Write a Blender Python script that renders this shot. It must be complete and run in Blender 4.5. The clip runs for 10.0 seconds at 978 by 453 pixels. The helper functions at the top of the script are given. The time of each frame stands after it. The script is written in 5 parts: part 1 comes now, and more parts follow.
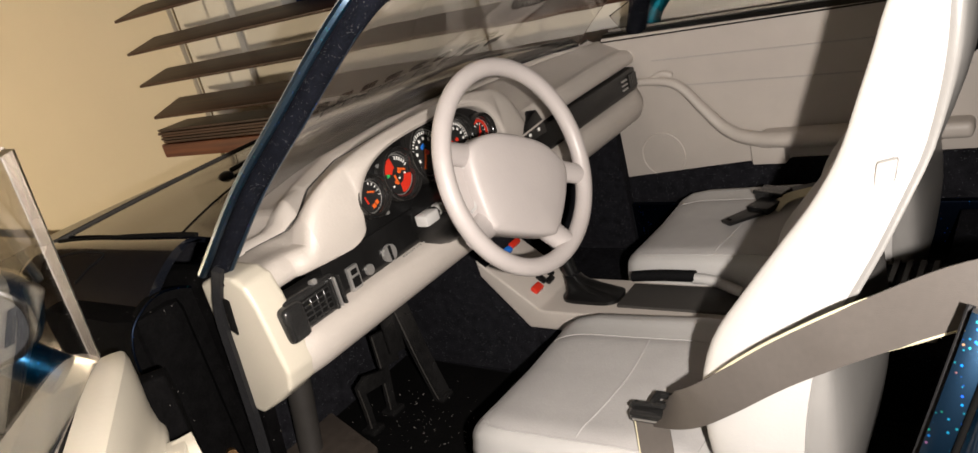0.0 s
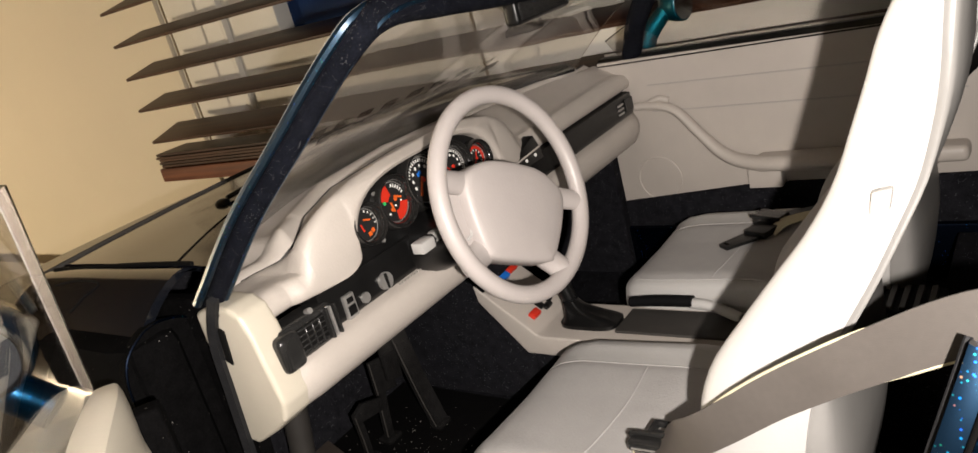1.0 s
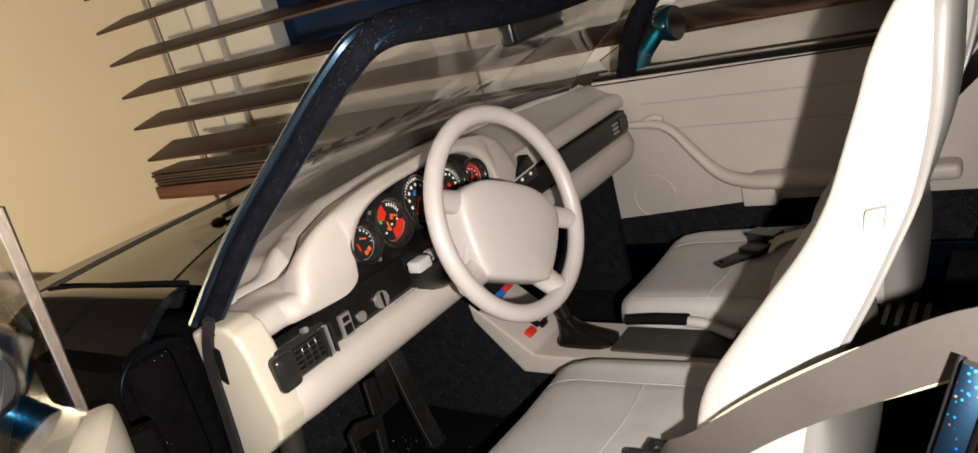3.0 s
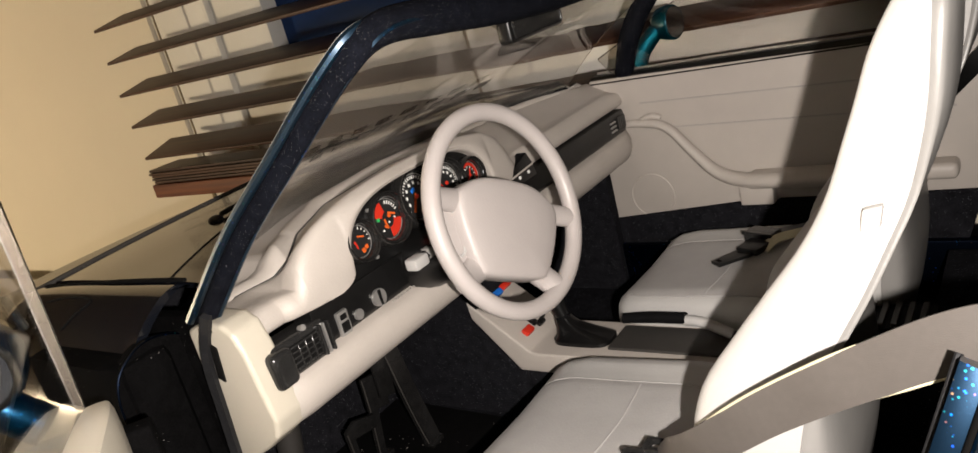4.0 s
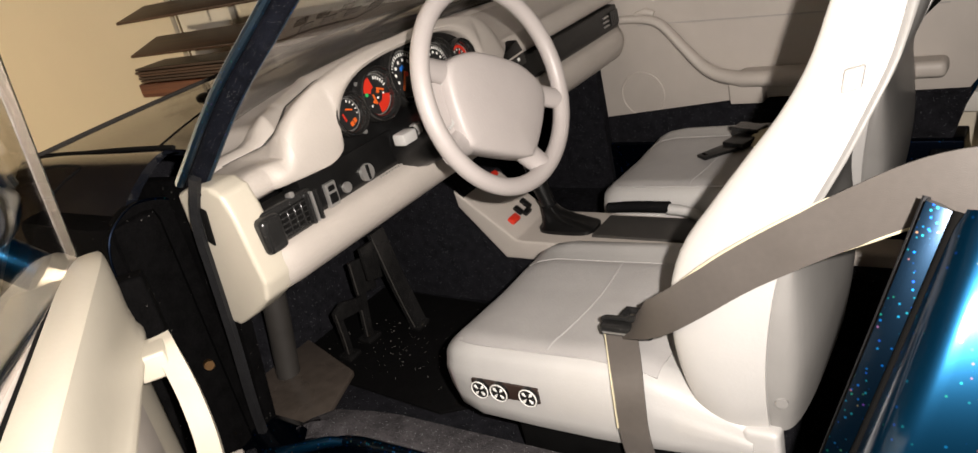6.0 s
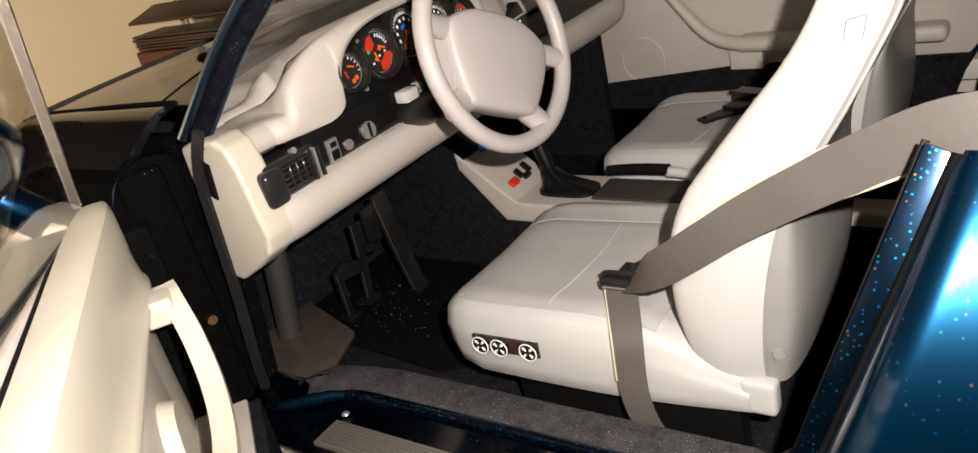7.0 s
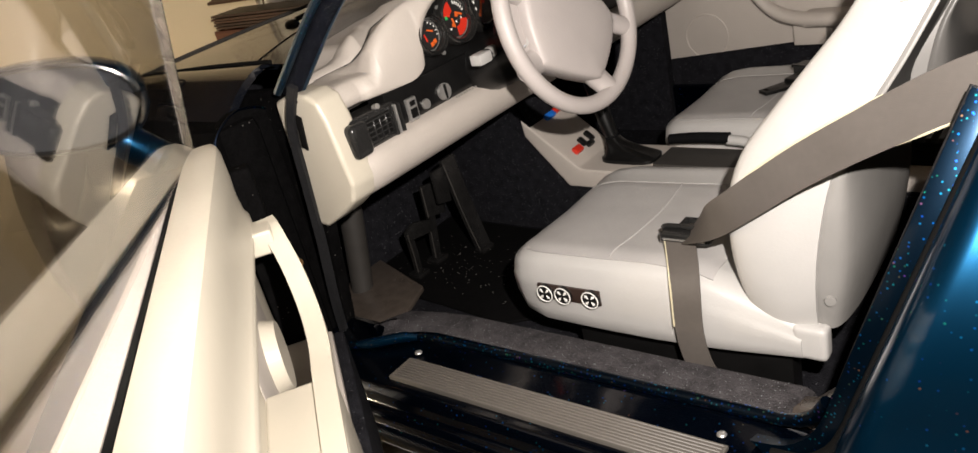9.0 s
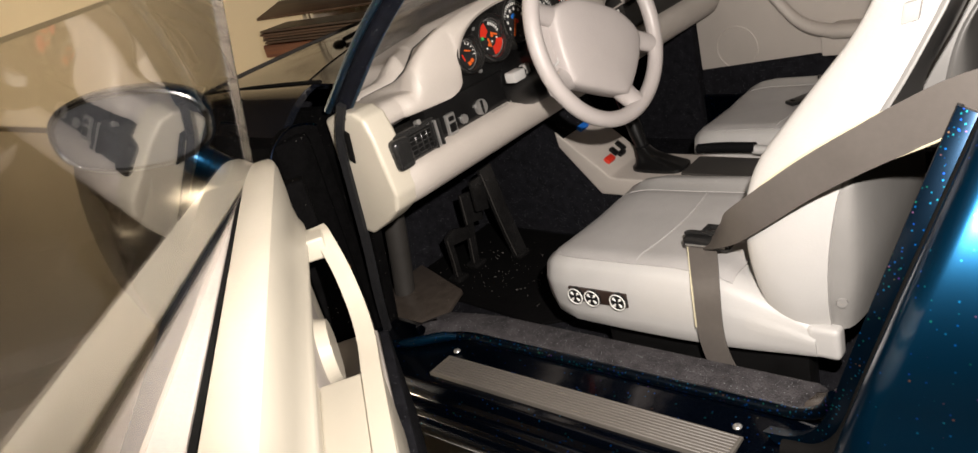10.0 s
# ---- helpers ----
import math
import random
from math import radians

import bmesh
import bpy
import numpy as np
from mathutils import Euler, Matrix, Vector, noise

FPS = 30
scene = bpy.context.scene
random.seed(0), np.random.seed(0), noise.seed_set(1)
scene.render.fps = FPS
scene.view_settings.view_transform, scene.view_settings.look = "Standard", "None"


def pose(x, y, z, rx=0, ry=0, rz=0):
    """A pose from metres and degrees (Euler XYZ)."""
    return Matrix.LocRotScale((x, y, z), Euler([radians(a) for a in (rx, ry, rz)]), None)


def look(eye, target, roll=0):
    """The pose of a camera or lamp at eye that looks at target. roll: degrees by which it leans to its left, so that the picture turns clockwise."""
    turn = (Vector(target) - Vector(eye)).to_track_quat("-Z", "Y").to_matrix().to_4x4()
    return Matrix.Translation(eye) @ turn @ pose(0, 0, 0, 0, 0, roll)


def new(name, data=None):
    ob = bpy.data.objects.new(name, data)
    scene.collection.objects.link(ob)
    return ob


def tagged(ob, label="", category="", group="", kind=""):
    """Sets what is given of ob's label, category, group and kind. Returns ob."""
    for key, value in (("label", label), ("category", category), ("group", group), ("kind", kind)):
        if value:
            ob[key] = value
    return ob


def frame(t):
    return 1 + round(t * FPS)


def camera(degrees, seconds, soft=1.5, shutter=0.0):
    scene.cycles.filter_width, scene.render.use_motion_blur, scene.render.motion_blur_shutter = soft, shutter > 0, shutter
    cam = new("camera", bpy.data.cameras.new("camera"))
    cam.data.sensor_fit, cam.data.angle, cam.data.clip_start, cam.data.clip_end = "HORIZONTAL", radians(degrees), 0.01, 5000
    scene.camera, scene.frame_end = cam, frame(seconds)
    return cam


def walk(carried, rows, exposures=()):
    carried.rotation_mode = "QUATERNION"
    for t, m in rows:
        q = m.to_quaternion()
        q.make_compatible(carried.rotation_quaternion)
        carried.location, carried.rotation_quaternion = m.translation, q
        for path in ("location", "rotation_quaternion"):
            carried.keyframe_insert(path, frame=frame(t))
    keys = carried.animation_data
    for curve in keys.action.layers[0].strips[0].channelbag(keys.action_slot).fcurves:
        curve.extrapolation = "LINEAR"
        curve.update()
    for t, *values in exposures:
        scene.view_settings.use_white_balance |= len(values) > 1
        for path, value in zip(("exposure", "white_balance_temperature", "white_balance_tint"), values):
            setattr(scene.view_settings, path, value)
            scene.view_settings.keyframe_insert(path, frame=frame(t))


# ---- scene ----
cam = camera(63.18, 10.0)
PATH = [
    (0, (0.09317, -0.16882, 0.12758), (-0.02554, -0.02292, 0.0596), -15.08),
    (0.5, (0.09299, -0.16805, 0.12748), (-0.02593, -0.02116, 0.06203), -15.03),
    (1, (0.0935, -0.16764, 0.12865), (-0.02504, -0.01951, 0.06534), -15.22),
    (1.5, (0.09375, -0.16751, 0.12929), (-0.02441, -0.01851, 0.06735), -15.3),
    (2, (0.09342, -0.16748, 0.12898), (-0.02437, -0.01755, 0.06859), -15.16),
    (2.5, (0.09365, -0.16794, 0.12923), (-0.02385, -0.01753, 0.06948), -15.09),
    (4, (0.09365, -0.16802, 0.12889), (-0.02335, -0.01731, 0.06893), -14.9),
    (4.5, (0.09351, -0.16848, 0.12766), (-0.02209, -0.01779, 0.06498), -14.61),
    (5, (0.09435, -0.16939, 0.12691), (-0.02037, -0.0198, 0.06012), -14.47),
    (5.5, (0.09585, -0.17146, 0.12436), (-0.02018, -0.02521, 0.0526), -14.4),
    (6, (0.09544, -0.17348, 0.12002), (-0.01923, -0.02938, 0.042), -13.84),
    (7.5, (0.0964, -0.17877, 0.11592), (-0.01793, -0.0379, 0.03174), -13.53),
    (8, (0.09766, -0.18159, 0.11457), (-0.01899, -0.04268, 0.03034), -13.57),
    (8.5, (0.09912, -0.18522, 0.11562), (-0.02129, -0.04878, 0.03266), -13.95),
    (9, (0.10076, -0.18992, 0.11516), (-0.02378, -0.05699, 0.03258), -14.1),
    (9.5, (0.1052, -0.19362, 0.11788), (-0.02395, -0.06367, 0.03769), -14.81),
    (10, (0.1101, -0.19719, 0.12024), (-0.02245, -0.06989, 0.04134), -15.43),
]
walk(cam, [(t, look(eye, target, roll)) for t, eye, target, roll in PATH], exposures=[(0, 0.04), (5, 0.02), (7.5, -0.02), (9, -0.1), (10, -0.14)])

# ---- light: a small hand lamp beside the lens, and the dim room ----
world = bpy.data.worlds.new("room_air")
world.use_nodes = True
world.node_tree.nodes["Background"].inputs[0].default_value = (1.0, 0.8, 0.58, 1)
world.node_tree.nodes["Background"].inputs[1].default_value = 0.005
scene.world = world


def point_lamp(name, at, watts, radius, colour):
    data = bpy.data.lights.new(name, "POINT")
    data.energy, data.shadow_soft_size, data.color = watts, radius, colour
    ob = new(name, data)
    ob.location = [c * 0.01 for c in at]
    return ob


torch_data = bpy.data.lights.new("phone_torch", "SPOT")
torch_data.energy, torch_data.shadow_soft_size, torch_data.color = 2.65, 0.0013, (1.0, 0.92, 0.855)
torch_data.spot_size, torch_data.spot_blend = radians(128), 1.0
torch = new("phone_torch", torch_data)
torch.matrix_world = look((0.107, -0.17, 0.1255), (-0.02, -0.03, 0.05))
point_lamp("table_lamp", (-95, -60, 1), 14.5, 0.04, (1.0, 0.8, 0.54))


# ---- materials ----
def material(name, colour, rough=0.5, metal=0.0, grain=0.0, scale=300.0, bump=0.0, bump_scale=800.0, spread=0.25,
             coat=0.0, spec=0.5):
    m = bpy.data.materials.new(name)
    m.use_nodes = True
    nt = m.node_tree
    b = nt.nodes["Principled BSDF"]
    b.inputs["Roughness"].default_value = rough
    b.inputs["Metallic"].default_value = metal
    b.inputs["Coat Weight"].default_value = coat
    b.inputs["Coat Roughness"].default_value = 0.06
    b.inputs["Specular IOR Level"].default_value = spec
    b.inputs["Base Color"].default_value = (*colour, 1)
    co = nt.nodes.new("ShaderNodeTexCoord")
    if grain:
        n1 = nt.nodes.new("ShaderNodeTexNoise")
        n1.inputs["Scale"].default_value = scale
        n1.inputs["Detail"].default_value = 6
        n2 = nt.nodes.new("ShaderNodeTexNoise")
        n2.inputs["Scale"].default_value = scale * 0.13
        n2.inputs["Detail"].default_value = 3
        mix = nt.nodes.new("ShaderNodeMath")
        mix.operation = "MULTIPLY_ADD"
        mix.inputs[1].default_value = 0.5
        ramp = nt.nodes.new("ShaderNodeValToRGB")
        ramp.color_ramp.elements[0].position = 0.5 - spread
        ramp.color_ramp.elements[1].position = 0.5 + spread
        ramp.color_ramp.elements[0].color = (*[c * (1 - grain) for c in colour], 1)
        ramp.color_ramp.elements[1].color = (*[min(1, c * (1 + grain)) for c in colour], 1)
        half = nt.nodes.new("ShaderNodeMath")
        half.operation = "MULTIPLY"
        half.inputs[1].default_value = 0.5
        nt.links.new(co.outputs["Object"], n1.inputs["Vector"])
        nt.links.new(co.outputs["Object"], n2.inputs["Vector"])
        nt.links.new(n2.outputs["Fac"], half.inputs[0])
        nt.links.new(n1.outputs["Fac"], mix.inputs[0])
        nt.links.new(half.outputs[0], mix.inputs[2])
        nt.links.new(mix.outputs[0], ramp.inputs["Fac"])
        nt.links.new(ramp.outputs["Color"], b.inputs["Base Color"])
        rr = nt.nodes.new("ShaderNodeMapRange")
        rr.inputs["To Min"].default_value = max(0.02, rough - 0.1)
        rr.inputs["To Max"].default_value = min(1, rough + 0.12)
        nt.links.new(n2.outputs["Fac"], rr.inputs["Value"])
        nt.links.new(rr.outputs[0], b.inputs["Roughness"])
    if bump:
        nb = nt.nodes.new("ShaderNodeTexNoise")
        nb.inputs["Scale"].default_value = bump_scale
        nb.inputs["Detail"].default_value = 4
        bp = nt.nodes.new("ShaderNodeBump")
        bp.inputs["Strength"].default_value = bump
        bp.inputs["Distance"].default_value = 0.0004
        nt.links.new(co.outputs["Object"], nb.inputs["Vector"])
        nt.links.new(nb.outputs["Fac"], bp.inputs["Height"])
        nt.links.new(bp.outputs["Normal"], b.inputs["Normal"])
    return m


def flake_paint(name, dark, rough, flake_scale=1500.0, amount=0.72, size=0.3, coat_rough=0.06, bump=0.25, coat=1.0):
    """Metallic blue with separate coloured flakes under a clear coat."""
    m = material(name, dark, rough=rough, metal=0.9, coat=coat)
    nt = m.node_tree
    b = nt.nodes["Principled BSDF"]
    b.inputs["Coat Roughness"].default_value = coat_rough
    co = nt.nodes.new("ShaderNodeTexCoord")
    vo = nt.nodes.new("ShaderNodeTexVoronoi")
    vo.inputs["Scale"].default_value = flake_scale
    nt.links.new(co.outputs["Object"], vo.inputs["Vector"])
    sep = nt.nodes.new("ShaderNodeSeparateColor")
    nt.links.new(vo.outputs["Color"], sep.inputs[0])
    pick = nt.nodes.new("ShaderNodeMath")
    pick.operation = "GREATER_THAN"
    pick.inputs[1].default_value = amount
    nt.links.new(sep.outputs[0], pick.inputs[0])
    near = nt.nodes.new("ShaderNodeMapRange")
    near.interpolation_type = "SMOOTHSTEP"
    near.inputs["From Min"].default_value = size * 1.5
    near.inputs["From Max"].default_value = size * 0.3
    nt.links.new(vo.outputs["Distance"], near.inputs["Value"])
    both = nt.nodes.new("ShaderNodeMath")
    both.operation = "MULTIPLY"
    nt.links.new(pick.outputs[0], both.inputs[0])
    nt.links.new(near.outputs[0], both.inputs[1])
    hue = nt.nodes.new("ShaderNodeValToRGB")
    els = hue.color_ramp.elements
    els[0].position, els[0].color = 0.0, (0.006, 0.07, 0.5, 1)
    els[1].position, els[1].color = 1.0, (0.14, 0.05, 0.4, 1)
    for p, c in ((0.35, (0.0, 0.13, 0.5, 1)), (0.65, (0.01, 0.25, 0.4, 1)), (0.85, (0.01, 0.22, 0.15, 1)), (0.95, (0.3, 0.14, 0.08, 1))):
        e = els.new(p)
        e.color = c
    nt.links.new(sep.outputs[1], hue.inputs["Fac"])
    mix = nt.nodes.new("ShaderNodeMix")
    mix.data_type = "RGBA"
    mix.inputs[6].default_value = (*dark, 1)
    nt.links.new(both.outputs[0], mix.inputs[0])
    nt.links.new(hue.outputs["Color"], mix.inputs[7])
    nt.links.new(mix.outputs[2], b.inputs["Base Color"])
    nrm = nt.nodes.new("ShaderNodeBump")
    nrm.inputs["Strength"].default_value = bump
    nrm.inputs["Distance"].default_value = 0.0003
    nt.links.new(sep.outputs[2], nrm.inputs["Height"])
    nt.links.new(nrm.outputs["Normal"], b.inputs["Normal"])
    return m


def glass_material(name, tint=(0.97, 0.98, 0.98), rough=0.0):
    """Clear solid sheet that bends and mirrors light as glass does."""
    m = bpy.data.materials.new(name)
    m.use_nodes = True
    b = m.node_tree.nodes["Principled BSDF"]
    b.inputs["Base Color"].default_value = (*tint, 1)
    b.inputs["Transmission Weight"].default_value = 1.0
    b.inputs["Roughness"].default_value = rough
    b.inputs["IOR"].default_value = 1.5
    return m


def wood_material(name, dark, light):
    m = material(name, dark, rough=0.5, spec=0.3)
    nt = m.node_tree
    co = nt.nodes.new("ShaderNodeTexCoord")
    mp = nt.nodes.new("ShaderNodeMapping")
    mp.inputs["Scale"].default_value = (6, 160, 160)
    ns = nt.nodes.new("ShaderNodeTexNoise")
    ns.inputs["Scale"].default_value = 2.0
    ns.inputs["Detail"].default_value = 7
    rp = nt.nodes.new("ShaderNodeValToRGB")
    rp.color_ramp.elements[0].position, rp.color_ramp.elements[0].color = 0.35, (*dark, 1)
    rp.color_ramp.elements[1].position, rp.color_ramp.elements[1].color = 0.7, (*light, 1)
    nt.links.new(co.outputs["Object"], mp.inputs["Vector"])
    nt.links.new(mp.outputs[0], ns.inputs["Vector"])
    nt.links.new(ns.outputs["Fac"], rp.inputs["Fac"])
    nt.links.new(rp.outputs["Color"], nt.nodes["Principled BSDF"].inputs["Base Color"])
    return m


def carpet_material(name, colour, fleck, bump=1.0, flecks=1900, share=0.0):
    m = material(name, colour, rough=0.95, grain=0.55, scale=2600, bump=bump, bump_scale=2200, spread=0.18, spec=0.03)
    nt = m.node_tree
    b = nt.nodes["Principled BSDF"]
    co = nt.nodes.new("ShaderNodeTexCoord")
    vo = nt.nodes.new("ShaderNodeTexVoronoi")
    vo.inputs["Scale"].default_value = flecks
    near = nt.nodes.new("ShaderNodeMath")
    near.operation = "LESS_THAN"
    near.inputs[1].default_value = 0.15
    mix = nt.nodes.new("ShaderNodeMix")
    mix.data_type = "RGBA"
    old = b.inputs["Base Color"].links[0].from_socket
    nt.links.new(co.outputs["Object"], vo.inputs["Vector"])
    nt.links.new(vo.outputs["Distance"], near.inputs[0])
    sep = nt.nodes.new("ShaderNodeSeparateColor")
    pick = nt.nodes.new("ShaderNodeMath")
    pick.operation = "GREATER_THAN"
    pick.inputs[1].default_value = share
    both = nt.nodes.new("ShaderNodeMath")
    both.operation = "MULTIPLY"
    nt.links.new(vo.outputs["Color"], sep.inputs[0])
    nt.links.new(sep.outputs[0], pick.inputs[0])
    nt.links.new(near.outputs[0], both.inputs[0])
    nt.links.new(pick.outputs[0], both.inputs[1])
    nt.links.new(both.outputs[0], mix.inputs[0])
    nt.links.new(old, mix.inputs[6])
    mix.inputs[7].default_value = (*fleck, 1)
    nt.links.new(mix.outputs[2], b.inputs["Base Color"])
    return m


TRIM = material("grey_beige_plastic", (0.41, 0.37, 0.332), rough=0.48, grain=0.07, scale=120, bump=0.12, bump_scale=1500)
CREAM = material("cream_plastic", (0.47, 0.43, 0.352), rough=0.35, grain=0.06, scale=90, bump=0.06, bump_scale=900)
SEAT = material("seat_shell_plastic", (0.395, 0.384, 0.37), rough=0.42, grain=0.05, scale=140, bump=0.12, bump_scale=1600)
INSERT = material("seat_insert_grey", (0.335, 0.322, 0.312), rough=0.6, grain=0.08, scale=200, bump=0.2, bump_scale=1800)
SHELL = material("seat_back_grey", (0.21, 0.203, 0.193), rough=0.35, grain=0.1, scale=150, bump=0.08)
WHEEL = material("wheel_grey_plastic", (0.37, 0.336, 0.32), rough=0.44, grain=0.05, scale=150, bump=0.1, bump_scale=1500)
SEAM = material("seam_line", (0.352, 0.33, 0.308), rough=0.8)
BLACK = material("black_satin_plastic", (0.0042, 0.0041, 0.0041), rough=0.34, grain=0.5, scale=260, bump=0.08, bump_scale=1200, spec=0.35)
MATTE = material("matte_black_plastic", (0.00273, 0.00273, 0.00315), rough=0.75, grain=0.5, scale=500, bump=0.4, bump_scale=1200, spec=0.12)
GLOSSY = material("dusty_glossy_black", (0.00384, 0.003584, 0.003456), rough=0.2, grain=0.6, scale=400)
CARPET = carpet_material("black_flocked_carpet", (0.0105, 0.0105, 0.0125), (0.13, 0.13, 0.14), 0.9, 1500, 0.55)
SILLCARPET = carpet_material("worn_grey_carpet", (0.042, 0.039, 0.041), (0.24, 0.25, 0.26), 1.0, 1700, 0.4)
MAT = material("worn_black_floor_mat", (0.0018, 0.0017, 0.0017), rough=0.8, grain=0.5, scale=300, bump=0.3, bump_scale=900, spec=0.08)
BELT = material("taupe_webbing", (0.08, 0.0696, 0.0616), rough=0.6, grain=0.1, scale=900, bump=0.1, bump_scale=5000)
BELTEDGE = material("pale_webbing_edge", (0.56, 0.51, 0.35), rough=0.7)
BLUE = flake_paint("blue_flake_paint", (0.0004, 0.034, 0.082), 0.29, 1000, 0.6, 0.17, 0.1, 0.02)
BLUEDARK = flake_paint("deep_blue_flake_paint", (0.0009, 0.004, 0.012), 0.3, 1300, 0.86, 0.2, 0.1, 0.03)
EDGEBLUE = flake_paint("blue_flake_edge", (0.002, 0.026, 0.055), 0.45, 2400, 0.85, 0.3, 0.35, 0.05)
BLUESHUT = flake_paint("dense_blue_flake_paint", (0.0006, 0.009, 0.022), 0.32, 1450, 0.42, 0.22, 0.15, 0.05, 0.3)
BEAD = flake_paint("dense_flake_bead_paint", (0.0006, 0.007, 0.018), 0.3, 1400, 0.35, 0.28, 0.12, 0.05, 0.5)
HOOD = material("near_black_body_paint", (0.0048, 0.0056, 0.008), rough=0.14, metal=0.0, grain=0.3, scale=60, coat=0.45, spec=0.4)
CHROME = material("worn_silver", (0.576, 0.56, 0.536), rough=0.32, metal=0.8, grain=0.15, scale=300)
BRASS = material("brass_screw", (0.6, 0.35, 0.16), rough=0.3, metal=1.0)
RIB = material("ribbed_grey_plastic", (0.105, 0.093, 0.082), rough=0.5, grain=0.1, scale=300)
GROOVE = material("dark_grey_plastic", (0.032, 0.0288, 0.0256), rough=0.6, grain=0.2, scale=300)
RED = material("red_enamel", (0.5, 0.022, 0.008), rough=0.5, grain=0.1)
ORANGE = material("orange_enamel", (0.6, 0.1, 0.012), rough=0.5)
SKYBLUE = material("blue_enamel", (0.01, 0.14, 0.55), rough=0.5)
GREEN = material("green_enamel", (0.03, 0.4, 0.1), rough=0.5)
WHITE = material("white_print", (0.75, 0.74, 0.7), rough=0.6)
DIAL = material("dial_black", (0.01, 0.01, 0.01), rough=0.5)
GLASS = glass_material("clear_plastic_pane", (0.72, 0.69, 0.65))
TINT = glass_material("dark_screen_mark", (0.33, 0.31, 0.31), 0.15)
DOORGLASS = glass_material("scuffed_thick_pane", (0.85, 0.83, 0.8), 0.012)
SMOKED = glass_material("smoked_windscreen", (0.85, 0.84, 0.82), 0.0)
WOOD = wood_material("dark_stained_slat_wood", (0.036, 0.015, 0.008), (0.085, 0.036, 0.018))
UMBER = material("dusty_dark_brown_plastic", (0.062, 0.05, 0.041), rough=0.27, grain=0.4, scale=350)
REDWOOD = wood_material("reddish_rail_wood", (0.105, 0.028, 0.0112), (0.224, 0.07, 0.0252))
WALL = material("cream_wall_paint", (0.82, 0.74, 0.59), rough=0.85, grain=0.06, scale=8, bump=0.15, bump_scale=120)
# The room's dimness is put into the colour of the out-of-view walls.
DUSK = material("dimmed_wall_brown", (0.1, 0.078, 0.055), rough=0.9, grain=0.08, scale=8, bump=0.15, bump_scale=120)
WINWHITE = material("white_window_paint", (0.78, 0.75, 0.68), rough=0.5, grain=0.05, scale=20)
NIGHT = material("dark_window_glass", (0.008, 0.03, 0.11), rough=0.06, grain=0.4, scale=12, spec=0.12)
TAPE = material("brown_ladder_cord", (0.2, 0.15, 0.09), rough=0.9, grain=0.1, scale=300)
TABLE = material("white_table_laminate", (0.72, 0.69, 0.64), rough=0.4, grain=0.04, scale=30)
CEIL = material("white_ceiling_paint", (0.6, 0.56, 0.5), rough=0.9, grain=0.03, scale=6)
FLOORWOOD = wood_material("brown_floor_boards", (0.06, 0.035, 0.02), (0.13, 0.08, 0.045))
SEALBLACK = material("dull_black_seal", (0.0039, 0.00364, 0.00338), rough=0.9, spec=0.1)
RUBBER = material("grey_weather_seal", (0.0125, 0.0125, 0.0135), rough=0.6, grain=0.4, scale=500, bump=0.4, bump_scale=1400, spec=0.2)
FRAMEBLACK = carpet_material("speckled_black_frame", (0.0045, 0.005, 0.0075), (0.2, 0.2, 0.2), 0.3, 3200, 0.5)
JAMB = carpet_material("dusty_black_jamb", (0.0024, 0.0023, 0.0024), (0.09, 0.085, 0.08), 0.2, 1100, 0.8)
EDGEGLASS = material("pale_pane_edge", (0.3, 0.26, 0.22), rough=0.25, grain=0.2, scale=200, spec=0.6)
HAZE = material("hazed_mirror_foil", (0.1, 0.106, 0.118), rough=0.32, metal=0.6, grain=0.2, scale=60)
LINT = material("pale_lint", (0.3, 0.28, 0.26), rough=0.9)
FOIL = material("silver_mirror_foil", (0.5, 0.52, 0.54), rough=0.16, metal=1.0, grain=0.1, scale=60)
PEDAL = material("dusty_black_pedal_plastic", (0.0099, 0.00954, 0.00936), rough=0.24, grain=0.6, scale=500)
# Pale colour for the glint on the door pane's corner.
PEARL = material("pane_glint_plastic", (0.75, 0.72, 0.675), rough=0.25, metal=0.35, grain=0.1, scale=60)
# Brighter copy of the body blue; the mirror's torchlight is in its colour.
LITBLUE = flake_paint("lit_mirror_blue", (0, 0.09, 0.135), 0.4, 2600, 0.97, 0.24, 0.12)
RINGBLACK = material("polished_black_plastic", (0.012, 0.0115, 0.011), rough=0.13, grain=0.3, scale=300, bump=0.05, bump_scale=700, spec=0.7)
BEZEL = material("glossy_charcoal_plastic", (0.015, 0.0147, 0.0143), rough=0.2, grain=0.3, scale=300, bump=0.06, bump_scale=900)
PLATE = material("taupe_tread_plastic", (0.085, 0.077, 0.066), rough=0.5, grain=0.15, scale=300)


# ---- mesh helpers: all shapes are given in centimetres ----
CM = 0.01


def V(*c):
    return Vector(c)


def finish(bm, smooth=True, angle=40):
    bmesh.ops.recalc_face_normals(bm, faces=bm.faces)
    if smooth:
        lim = radians(angle)
        for f in bm.faces:
            f.smooth = True
        for e in bm.edges:
            if len(e.link_faces) == 2 and e.calc_face_angle(0) > lim:
                e.smooth = False


